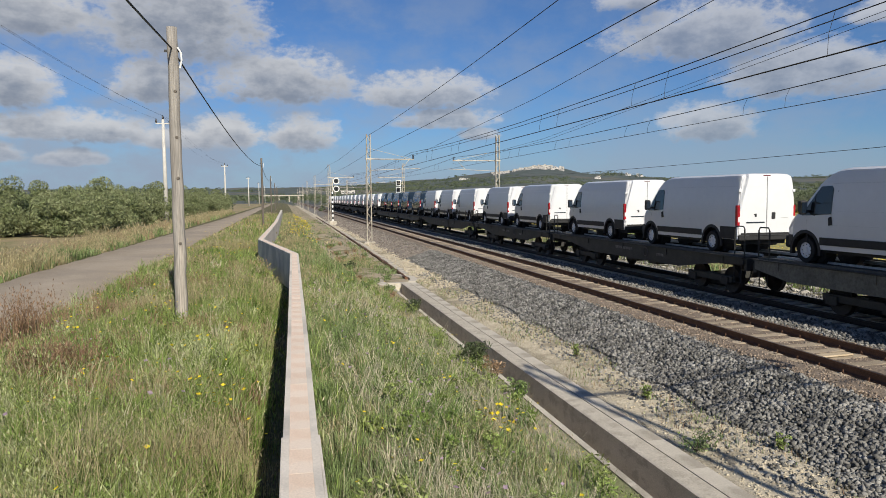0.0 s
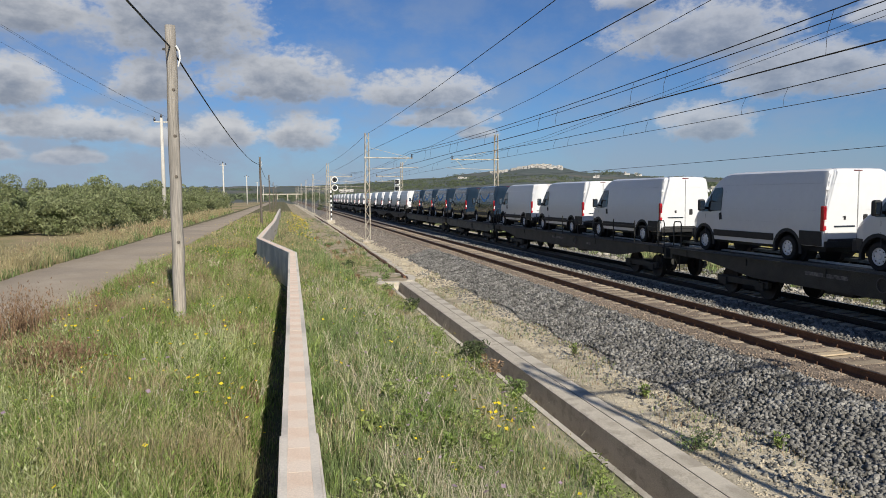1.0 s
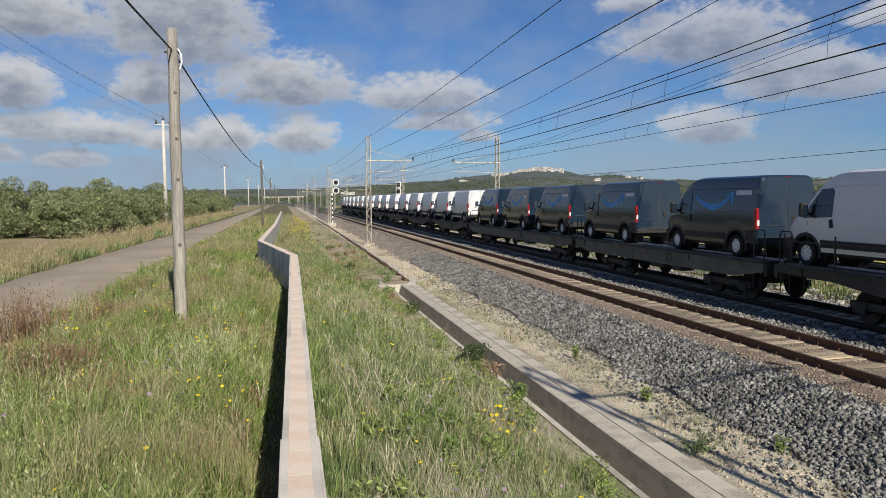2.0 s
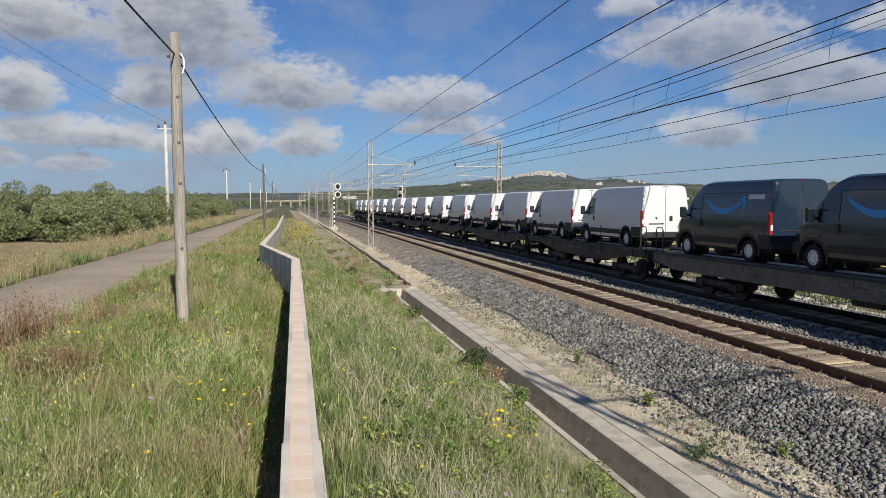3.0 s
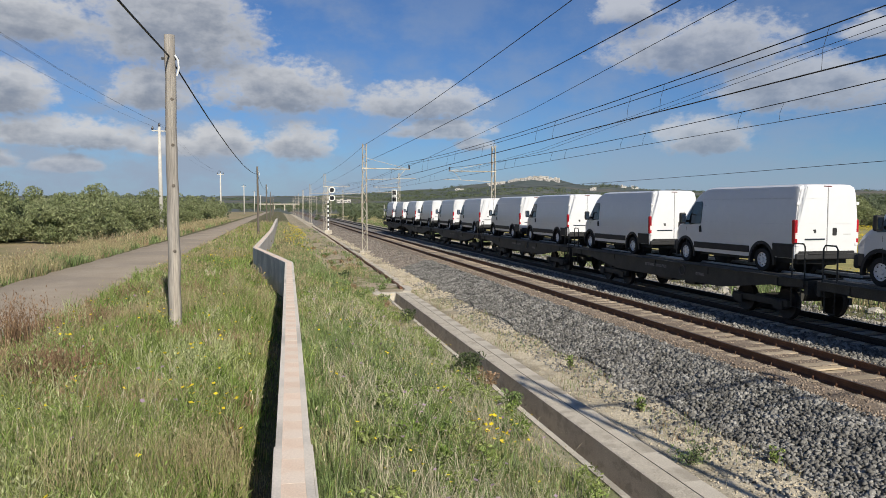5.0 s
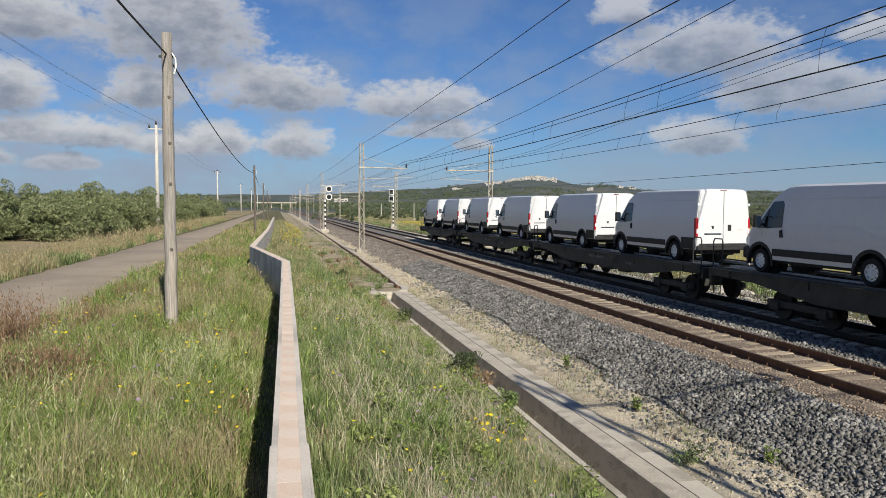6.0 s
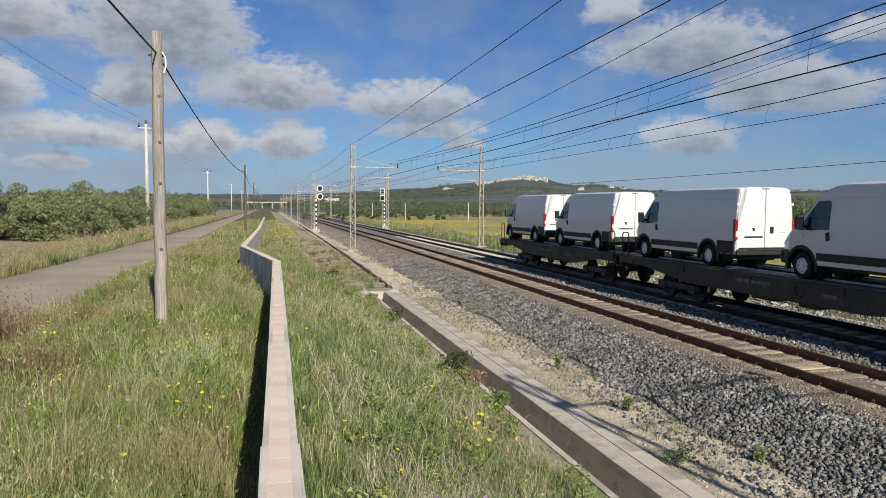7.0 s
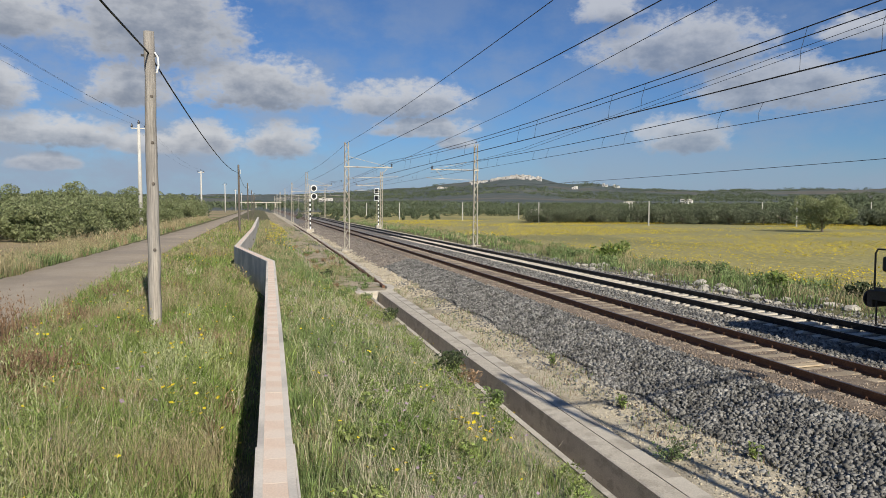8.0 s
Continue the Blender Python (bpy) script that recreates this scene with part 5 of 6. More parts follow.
def leaf_cloud(rng, centres, radii, count, size, squash=0.8):
    """Small leaf quads scattered in the outer shell of overlapping clumps; returns vertices and quads."""
    n = count
    pick = rng.integers(0, len(centres), n)
    d = rng.normal(size=(n, 3))
    d /= np.linalg.norm(d, axis=1)[:, None]
    r = radii[pick] * rng.uniform(0.55, 1.08, n) ** 0.6
    d[:, 2] *= squash
    c = centres[pick] + d * r[:, None]
    a = rng.normal(size=(n, 3))
    a /= np.linalg.norm(a, axis=1)[:, None]
    b = np.cross(a, rng.normal(size=(n, 3)))
    b /= np.linalg.norm(b, axis=1)[:, None]
    s = size * rng.uniform(0.6, 1.4, n)[:, None]
    v = np.stack([c - a * s, c - b * s * 0.38, c + a * s, c + b * s * 0.38], 1).reshape(-1, 3)
    q = np.arange(4 * n).reshape(-1, 4)
    return v, q


def olive_tree(seed, height, spread, leaves, leaf, mat="olive", skirt=True):
    rng = np.random.default_rng(seed)
    t = empty("olive_tree")
    bm = bmesh.new()
    fork = height * 0.26
    tube(bm, [(0, 0, -0.3), (0.06, 0.02, fork * 0.5), (0.02, -0.04, fork)], [0.20, 0.16, 0.14], 9)
    centres, radii = [], []
    for k in range(7):
        a = k * 2 * math.pi / 7 + rng.uniform(-0.3, 0.3)
        r, z = spread * rng.uniform(0.45, 0.85), height * rng.uniform(0.48, 0.74)
        tip = Vector((r * math.cos(a), r * math.sin(a), z))
        mid = Vector((tip.x * 0.45, tip.y * 0.45, (fork + z) * 0.52))
        tube(bm, [(0.02, -0.04, fork * 0.9), mid, tip], [0.10, 0.06, 0.02], 6)
        for j in range(3):
            o = rng.normal(size=3) * spread * 0.24
            centres.append(np.array(tip) + o + np.array([0, 0, -0.15 * j]))
            radii.append(spread * rng.uniform(0.26, 0.44))
        if skirt:
            centres.append(np.array([r * 0.9 * math.cos(a), r * 0.9 * math.sin(a), height * rng.uniform(0.16, 0.36)]))
            radii.append(spread * rng.uniform(0.28, 0.42))
    centres.append(np.array([0, 0, height * 0.66]))
    radii.append(spread * 0.42)
    part("trunk", bm, "bark", t)
    v, q = leaf_cloud(rng, np.array(centres), np.array(radii), leaves, leaf)
    v[:, 2] = np.maximum(v[:, 2], 0.1)
    crown = raw_mesh("crown", v, q, [mat], parent=t)
    return t


def groves():
    rng = random.Random(11)
    kinds = [olive_tree(s, h, w, 10500, 0.112) for s, h, w in ((1, 2.75, 2.4), (2, 2.6, 2.3), (3, 2.8, 2.6))]
    placed = []
    for i, k in enumerate(kinds):
        tagged(k, "grey-green olive tree in the grove beyond the lane", "olive tree", "olive grove")
        placed.append(k)
    spots = []
    for row, x in enumerate((-15.6, -20.3, -25.6)):
        y = 57.0 + row * 2.2
        while y < (158, 112, 100)[row]:
            spots.append((x + rng.uniform(-0.8, 0.8) + (y - 57) * 0.022, y + rng.uniform(-0.7, 0.7)))
            y += 2.7 + row * 1.2
    for x, y in ((-31, 66), (-36, 72), (-34, 82), (-41, 80), (-29, 60), (-24, 58), (-38, 63), (-47, 90), (-30, 92)):
        spots.append((x, y))
    for i, (x, y) in enumerate(spots):
        m = pose(x, y, float(ground_height(x, y)), 0, 0, rng.uniform(0, 360))
        if i < 3:
            kinds[i].matrix_basis = m
        else:
            copy_thing(kinds[i % 3], m)
    # lone tree in the meadow and the hedge of olives behind it
    lone = olive_tree(8, 5.0, 3.3, 11000, 0.13, "olive", skirt=False)
    tagged(lone, "lone bushy tree standing in the flowering meadow", "tree")
    lone.matrix_basis = pose(77.3, 85.7, -0.6)
    dark = [olive_tree(s, h, w, 2600, 0.17, "orchard") for s, h, w in ((21, 3.2, 2.6), (22, 3.5, 2.9), (23, 3.0, 2.5))]
    for k in dark:
        tagged(k, "dark green olive tree in the orchard behind the meadow", "olive tree", "orchard behind the meadow")
    n = 0
    for k in range(64):
        t = (k % 32) / 31
        x, y = 60 + t * 74 + rng.uniform(-0.9, 0.9) + (k // 32) * 2.6, 152 - t * 64 + rng.uniform(-1, 1) + (k // 32) * 3.5
        m = pose(x, y, -0.65, 0, 0, rng.uniform(0, 360))
        if n < 3:
            dark[n].matrix_basis = m
        else:
            copy_thing(dark[n % 3], m)
        n += 1


groves()


def far_woods():
    """Belts of far trees as leaf clumps, too many to count."""
    rng = np.random.default_rng(31)
    cs, rs = [], []
    def belt(az0, az1, r0, r1, n, h0, h1):
        az = np.radians(rng.uniform(az0, az1, n))
        r = rng.uniform(r0, r1, n)
        h = rng.uniform(h0, h1, n)
        x, y = r * np.sin(az), r * np.cos(az)
        z = ground_height(x, y)
        for i in range(n):
            for f in (0.25, 0.55, 0.8):
                cs.append((x[i] + rng.normal() * h[i] * 0.25, y[i] + rng.normal() * h[i] * 0.25, z[i] + h[i] * f))
                rs.append(h[i] * (0.5 - 0.22 * f))
    belt(22, 52, 210, 420, 420, 3.0, 5.2)
    belt(36, 52, 190, 260, 60, 4.0, 6.5)
    belt(5, 24, 255, 430, 420, 1.8, 3.0)
    belt(9, 50, 480, 1000, 620, 3.0, 6.0)
    belt(-2, 9, 500, 900, 50, 2, 4)
    belt(-28, -3.5, 150, 420, 150, 2, 4)
    belt(-4, 8, 300, 700, 60, 2, 4.5)
    belt(2.0, 14, 185, 300, 40, 0.9, 1.7)
    v, q = leaf_cloud(rng, np.array(cs), np.array(rs), 190000, 0.36)
    cs2, rs2 = [], []
    n = 3200
    az, r = np.radians(rng.uniform(-25, 50, n)), rng.uniform(1000, 3150, n)
    x, y = r * np.sin(az), r * np.cos(az)
    thick = patchy(x, y, 88, 0.006)
    z = ground_height(x, y)
    for i in range(n):
        if thick[i] > 0.42:
            for k in range(3):
                cs2.append((x[i] + rng.normal() * 22, y[i] + rng.normal() * 22, z[i] + 2))
                rs2.append(rng.uniform(5, 10))
    v2, q2 = leaf_cloud(rng, np.array(cs2), np.array(rs2), 130000, 2.0, 0.5)
    v, q = np.concatenate([v, v2]), np.concatenate([q, q2 + len(v)])
    ob = raw_mesh("far_woods", v, q, ["far_wood"])
    tagged(ob, "belts of dark trees and orchards across the plain", "woods", kind="stuff")


far_woods()


def hill_town():
    """White houses crowding the hilltop, each a small block with a roof ledge and dark openings."""
    rng = random.Random(17)
    kinds = []
    for w, d, h in ((8, 7, 7), (12, 8, 6), (7, 6, 9)):
        t = empty("hill_house")
        part("wall", boxes((-w / 2, w / 2, -d / 2, d / 2, -6, h)), "house", t)
        part("roof", boxes((-w / 2 - 0.4, w / 2 + 0.4, -d / 2 - 0.4, d / 2 + 0.4, h, h + 0.8)), "concrete", t)
        for k in range(3):
            for zz in range(int(h // 4)):
                part("window", boxes((-w / 2 + w * (k + 0.7) / 4, -w / 2 + w * (k + 0.7) / 4 + 1.6, -d / 2 - 0.1, -d / 2 + 0.2, 1.5 + 4 * zz, 3.6 + 4 * zz)), "glass", t)
        tagged(t, "small white flat-roofed house of the hill town", "house", "hill town")
        kinds.append(t)
    n = 0
    for k in range(150):
        if k < 118:
            az = min(21.9, max(16.4, rng.gauss(19.5, 1.3)))
            r = rng.uniform(3060, 3190)
        else:
            az, r = rng.choice(((17.0, 3000), (14.3, 2900), (26.5, 3000), (27.5, 3050), (5.0, 1900), (24.5, 2700), (33.0, 1500), (29, 1300)))
            az += rng.uniform(-0.5, 0.5)
        x, y = r * math.sin(radians(az)), r * math.cos(radians(az))
        m = pose(x, y, float(ground_height(x, y)), 0, 0, rng.uniform(-30, 30) - az)
        if n < 3:
            kinds[n].matrix_basis = m
        else:
            copy_thing(kinds[n % 3], m)
        n += 1


hill_town()

# ---- grasses, weeds and flowers ----
RNG = np.random.default_rng(77)


def blades(x, y, z, h, w, bend):
    """Curved grass blades of three triangles each, rooted at the given points."""
    n = len(x)
    a = RNG.uniform(0, 2 * math.pi, n)
    d = np.stack([np.cos(a), np.sin(a)], 1)
    s = np.stack([-d[:, 1], d[:, 0]], 1)
    # face the flat side at random
    t = RNG.uniform(0, 2 * math.pi, n)
    s = np.stack([np.cos(t), np.sin(t)], 1)
    root = np.stack([x, y], 1)
    mid, tip = root + d * (bend * h * 0.30)[:, None], root + d * (bend * h * 0.95)[:, None]
    hw = (w / 2)[:, None]
    z1, z2 = z + h * 0.55, z + h * (1 - 0.35 * bend)
    v = np.stack([
        np.column_stack([root - s * hw, z - 0.03]), np.column_stack([root + s * hw, z - 0.03]),
        np.column_stack([mid - s * hw * 0.8, z1]), np.column_stack([mid + s * hw * 0.8, z1]), np.column_stack([tip, z2])], 1).reshape(-1, 3)
    b = np.arange(n)[:, None] * 5
    tri = np.concatenate([b + np.array([[0, 1, 3]]), b + np.array([[0, 3, 2]]), b + np.array([[2, 3, 4]])], 1).reshape(-1, 3)
    return v, tri


def seed_heads(x, y, z, size):
    """Loose oat-like ears: narrow upright diamonds."""
    n = len(x)
    t = RNG.uniform(0, 2 * math.pi, n)
    s = np.stack([np.cos(t), np.sin(t), RNG.uniform(-0.3, 0.3, n)], 1) * (size * 0.22)[:, None]
    up = np.stack([RNG.normal(0, 0.35, n), RNG.normal(0, 0.35, n), np.ones(n)], 1) * size[:, None]
    c = np.stack([x, y, z], 1)
    v = np.stack([c - up * 0.5, c + s, c + up * 0.6, c - s], 1).reshape(-1, 3)
    q = np.arange(4 * n).reshape(-1, 4)
    return v, np.concatenate([q[:, [0, 1, 2]], q[:, [0, 2, 3]]], 1).reshape(-1, 3)


def scatter(n, x0, x1, y0, y1, power=1.0):
    return RNG.uniform(x0, x1, n), y0 + (y1 - y0) * RNG.uniform(0, 1, n) ** power


def wall_x(y):
    return np.interp(y, [p[1] for p in WALL_LINE], [p[0] for p in WALL_LINE])


def grass(name, label, bands, mats, tall, side):
    """One sward; bands: (number, y from, y to, blade width). mats: green, dry, reddish."""
    vs, ts, ix, at = [], [], [], 0
    for n, y0, y1, w in bands:
        if side == "left":
            x, y = scatter(n, -4.8, 0.3, y0, y1)
            keep = (x < wall_x(y) - 0.14) & (RNG.uniform(0, 1, n) < np.interp(wall_x(y) - x, [0.14, 0.34, 0.45], [0.25, 0.4, 1.0]))
        elif side == "right":
            x, y = scatter(n, -1.2, 5.7, y0, y1)
            bare = np.clip((y - 22) / 8, 0, 1) * np.clip((x - 1.6) / 0.8, 0, 1) * (patchy(x, y, 55, 1.2) < 0.74)
            keep = (x > wall_x(y) + 0.14) & ((x < 4.37) | (y > 35.5)) & (RNG.uniform(0, 1, n) > 0.93 * bare) & (RNG.uniform(0, 1, n) < np.where(y < 25, np.interp(x, [2.9, 3.6, 4.3], [1.0, 0.5, 0.22]), 1.0))
        elif side == "lane":
            x, y = scatter(n, -10.6, -8.35, y0, y1)
            keep = np.ones(n, bool)
        else:
            x, y = scatter(n, 18.6, 25.5, y0, y1)
            keep = RNG.uniform(0, 1, n) < np.interp(x, [18.6, 19.8, 21.0, 22.0, 25.5], [0.0, 0.08, 0.7, 1, 0.6])
        x, y = x[keep], y[keep]
        n = len(x)
        dry = patchy(x, y, 5, 1.1) * 0.72 + patchy(x, y, 9, 4.0) * 0.30 + RNG.normal(0, 0.24, n)
        if side == "right":
            dry += 0.30 * np.clip((y - 13) / 9, 0, 1)
        if side == "left":
            dry += 0.10 * np.clip((-2.9 - x) / 1.2, 0, 1)
        red = patchy(x, y, 21, 1.6) + RNG.normal(0, 0.13, n)
        kind = np.where(dry > tall[2], 1, 0)
        kind = np.where((red > tall[3]), 2, kind)
        h = (tall[0] + (tall[1] - tall[0]) * patchy(x, y, 3, 1.3)) * (0.6 + 0.8 * patchy(x, y, 71, 6.0)) * RNG.uniform(0.4, 1.2, n) * np.where(kind == 1, 1.25, 1.0)
        if side == "left":
            h *= np.interp(wall_x(y) - x, [0.14, 0.34, 0.56], [0.16, 0.4, 1.0]) * np.interp(x, [-4.8, -4.3, -3.2], [0.3, 0.55, 1.0])
            h *= np.interp(np.hypot(x + 2.08, (y - 14.6) * 0.5), [0.10, 0.5], [0.32, 1.0])
        if side == "right":
            h *= np.where(y < 33, np.interp(x, [2.5, 3.4, 4.37], [1.0, 0.42, 0.2]), 1.0)
        bend = np.where(kind == 0, RNG.uniform(0.15, 0.85, n), RNG.uniform(0.05, 0.45, n))
        ww = w * RNG.uniform(0.6, 1.5, n) * np.where(kind == 0, 1.15, 0.7)
        z = ground_height(x, y)
        v, t = blades(x, y, z, h, ww, bend)
        vs.append(v), ts.append(t + at), ix.append(np.repeat(kind, 3))
        at += len(v)
        stalk = (kind > 0) & (RNG.uniform(0, 1, n) < 0.40)
        if stalk.any():
            size = np.maximum(0.024, w * 3.6) * RNG.uniform(0.7, 1.4, stalk.sum())
            v, t = seed_heads(x[stalk] + RNG.normal(0, 0.03, stalk.sum()), y[stalk] + RNG.normal(0, 0.03, stalk.sum()), z[stalk] + h[stalk] * 0.97, size)
            vs.append(v), ts.append(t + at), ix.append(np.repeat(np.where(red[stalk] > tall[3], 2, 1), 2))
            at += len(v)
    ob = raw_mesh(name, np.concatenate(vs), np.concatenate(ts), mats, np.concatenate(ix))
    tagged(ob, label, "grass", kind="stuff")


grass("verge_grass", "tall green and straw-coloured wild grass on the verge", [(9000, -6, 2.2, 0.014), (62000, 2.2, 9, 0.0075), (62000, 9, 20, 0.011), (40000, 20, 45, 0.02), (16000, 45, 110, 0.04)],
      ["grass", "grass_dry", "grass_red"], (0.16, 0.48, 0.79, 1.02), "left")
grass("slope_grass", "rough grey-green grass and weeds on the railway slope", [(9000, -6, 2.2, 0.014), (60000, 2.2, 9, 0.0075), (52000, 9, 20, 0.011), (34000, 20, 45, 0.02), (16000, 45, 130, 0.04)],
      ["weed", "grass_dry", "grass_red"], (0.12, 0.36, 0.97, 1.3), "right")
grass("lane_side_grass", "tall dry straw grass beside the lane", [(30000, 12, 45, 0.02), (16000, 45, 130, 0.04)], ["weed", "grass_dry", "grass_red"], (0.30, 0.62, 0.42, 0.93), "lane")
grass("bank_grass", "dark green grass on the bank beyond the far track", [(40000, 14, 60, 0.025), (24000, 60, 190, 0.06)], ["weed", "grass_dry", "grass_red"], (0.18, 0.56, 0.74, 1.1), "bank")


def gravel_weeds():
    """Thin dry weeds on the pale gravel at the foot of the ballast."""
    x, y = scatter(9000, 5.8, 7.4, 6, 36, 0.8)
    keep = patchy(x, y, 17, 2.2) + RNG.normal(0, 0.10, len(x)) + 0.22 * np.clip((y - 14) / 8, 0, 1) > 0.74
    x, y = x[keep], y[keep]
    n = len(x)
    v, t = blades(x, y, ground_height(x, y), RNG.uniform(0.04, 0.17, n), RNG.uniform(0.006, 0.014, n), RNG.uniform(0.2, 1.0, n))
    ob = raw_mesh("gravel_weeds", v, t, ["weed", "grass_dry", "dock_brown"], np.repeat(RNG.choice(3, n, p=[0.45, 0.35, 0.2]), 3))
    tagged(ob, "thin dry weeds growing through the pale gravel", "weeds", kind="stuff")


gravel_weeds()


def straw_tangle():
    """Pale dead stalks lying over one another."""
    vs, ts, at = [], [], 0
    for cx, cy, sx, sy, n in ((2.0, 6.2, 0.65, 1.3, 1500), (1.3, 5.0, 0.4, 0.8, 500), (1.2, 10.5, 0.5, 1.5, 700), (2.9, 12.0, 0.6, 1.6, 700), (-1.5, 8.4, 0.45, 1.3, 600), (-2.6, 6.6, 0.5, 0.9, 400), (2.6, 18, 0.8, 3, 900), (1.2, 20, 0.6, 3, 600)):
        x, y = RNG.normal(cx, sx, n), RNG.normal(cy, sy, n)
        keep = (x < 4.2) & ((x > 0.4) | (x < -0.5)) & (y > 2.5)
        x, y = x[keep], y[keep]
        n = len(x)
        v, t = blades(x, y, ground_height(x, y) + 0.08, RNG.uniform(0.2, 0.58, n), RNG.uniform(0.003, 0.0055, n) * np.interp(y, [5, 20], [0.8, 2.0]), RNG.uniform(0.5, 1.6, n))
        vs.append(v), ts.append(t + at)
        at += len(v)
    ob = raw_mesh("dead_stalks", np.concatenate(vs), np.concatenate(ts), ["straw"])
    tagged(ob, "tangled pale dead stalks lying in the grass", "dead grass", kind="stuff")


M["straw"] = leafy("pale_straw", (0.52, 0.46, 0.32), (0.62, 0.56, 0.42), 2.0, 0.25, 0.25)
straw_tangle()


def tufts(name, label, n, spots, blade_count, height, width, spread, mats, share, heads=0.0):
    """Grasses growing in separate tufts, each of one kind and height; spots(n) gives their places, share how often each kind comes."""
    cx, cy = spots(n)
    n = len(cx)
    kind = RNG.choice(len(mats), n, p=share)
    tall = RNG.uniform(*height, n)
    each = RNG.integers(*blade_count, n)
    k = np.repeat(np.arange(n), each)
    m = len(k)
    a, r = RNG.uniform(0, 2 * math.pi, m), spread * np.abs(RNG.normal(0, 1, m))
    x, y = cx[k] + r * np.cos(a), cy[k] + r * np.sin(a)
    off = wall_x(y) - x
    ok = ((off > 0.45) | (off < -0.15)) & (x > -4.9) & (x < 4.35) & (np.hypot(x + 2.08, (y - 14.5) * 0.5) > 0.42)
    k, x, y = k[ok], x[ok], y[ok]
    m = len(k)
    far = np.interp(y, [3, 10, 30], [0.85, 1.25, 2.6])
    h = tall[k] * RNG.uniform(0.55, 1.1, m)
    z = ground_height(x, y)
    v, t = blades(x, y, z, h, width * far * RNG.uniform(0.6, 1.4, m), RNG.uniform(0.1, 0.75, m))
    vs, ts, ix = [v], [t], [np.repeat(kind[k], 3)]
    if heads:
        q = RNG.uniform(0, 1, m) < heads
        g = q.sum()
        v2, t2 = seed_heads(x[q] + RNG.normal(0, 0.04, g), y[q] + RNG.normal(0, 0.04, g), z[q] + h[q] * RNG.uniform(0.85, 1.0, g), RNG.uniform(0.02, 0.04, g) * np.interp(y[q], [3, 10, 30], [0.9, 1.2, 2.0]))
        vs.append(v2), ts.append(t2 + len(v)), ix.append(np.repeat(kind[k][q], 2))
    tagged(raw_mesh(name, np.concatenate(vs), np.concatenate(ts), mats, np.concatenate(ix)), label, "grass", kind="stuff")


def near_left(n):
    x, y = scatter(n, -4.6, 0.0, 3.0, 26, 1.5)
    keep = RNG.uniform(0, 1, n) < 0.25 + 0.9 * patchy(x, y, 91, 1.5)
    return x[keep], y[keep]


def near_right(n):
    x, y = scatter(n, 0.3, 4.25, 3.0, 30, 1.5)
    keep = RNG.uniform(0, 1, n) < (0.25 + 0.9 * patchy(x, y, 93, 1.7)) * np.interp(x, [2.4, 3.3, 4.2], [1.0, 0.35, 0.12])
    return x[keep], y[keep]


def oat_spots(n):
    c = [(-2.35, 5.1, 0.5), (-2.0, 6.0, 0.4), (-0.9, 4.9, 0.3), (-3.0, 8.2, 0.5), (-1.2, 11.0, 0.7), (-3.4, 10.2, 0.4)]
    p = [c[i] for i in RNG.integers(0, len(c), n)]
    x, y = np.array([q[0] + RNG.normal(0, q[2]) for q in p]), np.array([q[1] + RNG.normal(0, q[2] * 1.2) for q in p])
    return x, y


tufts("verge_tufts", "separate tufts of green, straw and reddish grass", 2600, near_left, (10, 34), (0.22, 0.60), 0.0075, 0.07, ["grass", "grass_dry", "oat", "grass_red", "straw"], [0.60, 0.12, 0.16, 0.07, 0.05], 0.10)
tufts("slope_tufts", "separate tufts of grey-green and straw grass on the slope", 2300, near_right, (8, 30), (0.14, 0.46), 0.0075, 0.07, ["weed", "grass", "grass_dry", "oat", "straw"], [0.34, 0.46, 0.05, 0.10, 0.05], 0.06)
tufts("wild_oats", "bright green wild oats with pale hanging ears", 420, oat_spots, (14, 30), (0.38, 0.58), 0.011, 0.06, ["grass", "oat"], [0.45, 0.55], 0.55)


def broadleaf_weeds():
    cs, rs = [], []
    for x0, x1, n in ((0.5, 4.1, 90), (-4.5, -0.6, 60)):
        for _ in range(n):
            x, y = RNG.uniform(x0, x1), 3.5 + 26 * RNG.uniform() ** 1.4
            for k in range(3):
                a, b = x + RNG.normal(0, 0.14), y + RNG.normal(0, 0.14)
                cs.append((a, b, float(ground_height(a, b)) + RNG.uniform(0.06, 0.24)))
                rs.append(RNG.uniform(0.08, 0.19))
    v, q = leaf_cloud(RNG, np.array(cs), np.array(rs), 30000, 0.032)
    ob = raw_mesh("broadleaf_weeds", v, q, ["grass"])
    tagged(ob, "low leafy green weeds among the grass", "weeds", kind="stuff")


broadleaf_weeds()


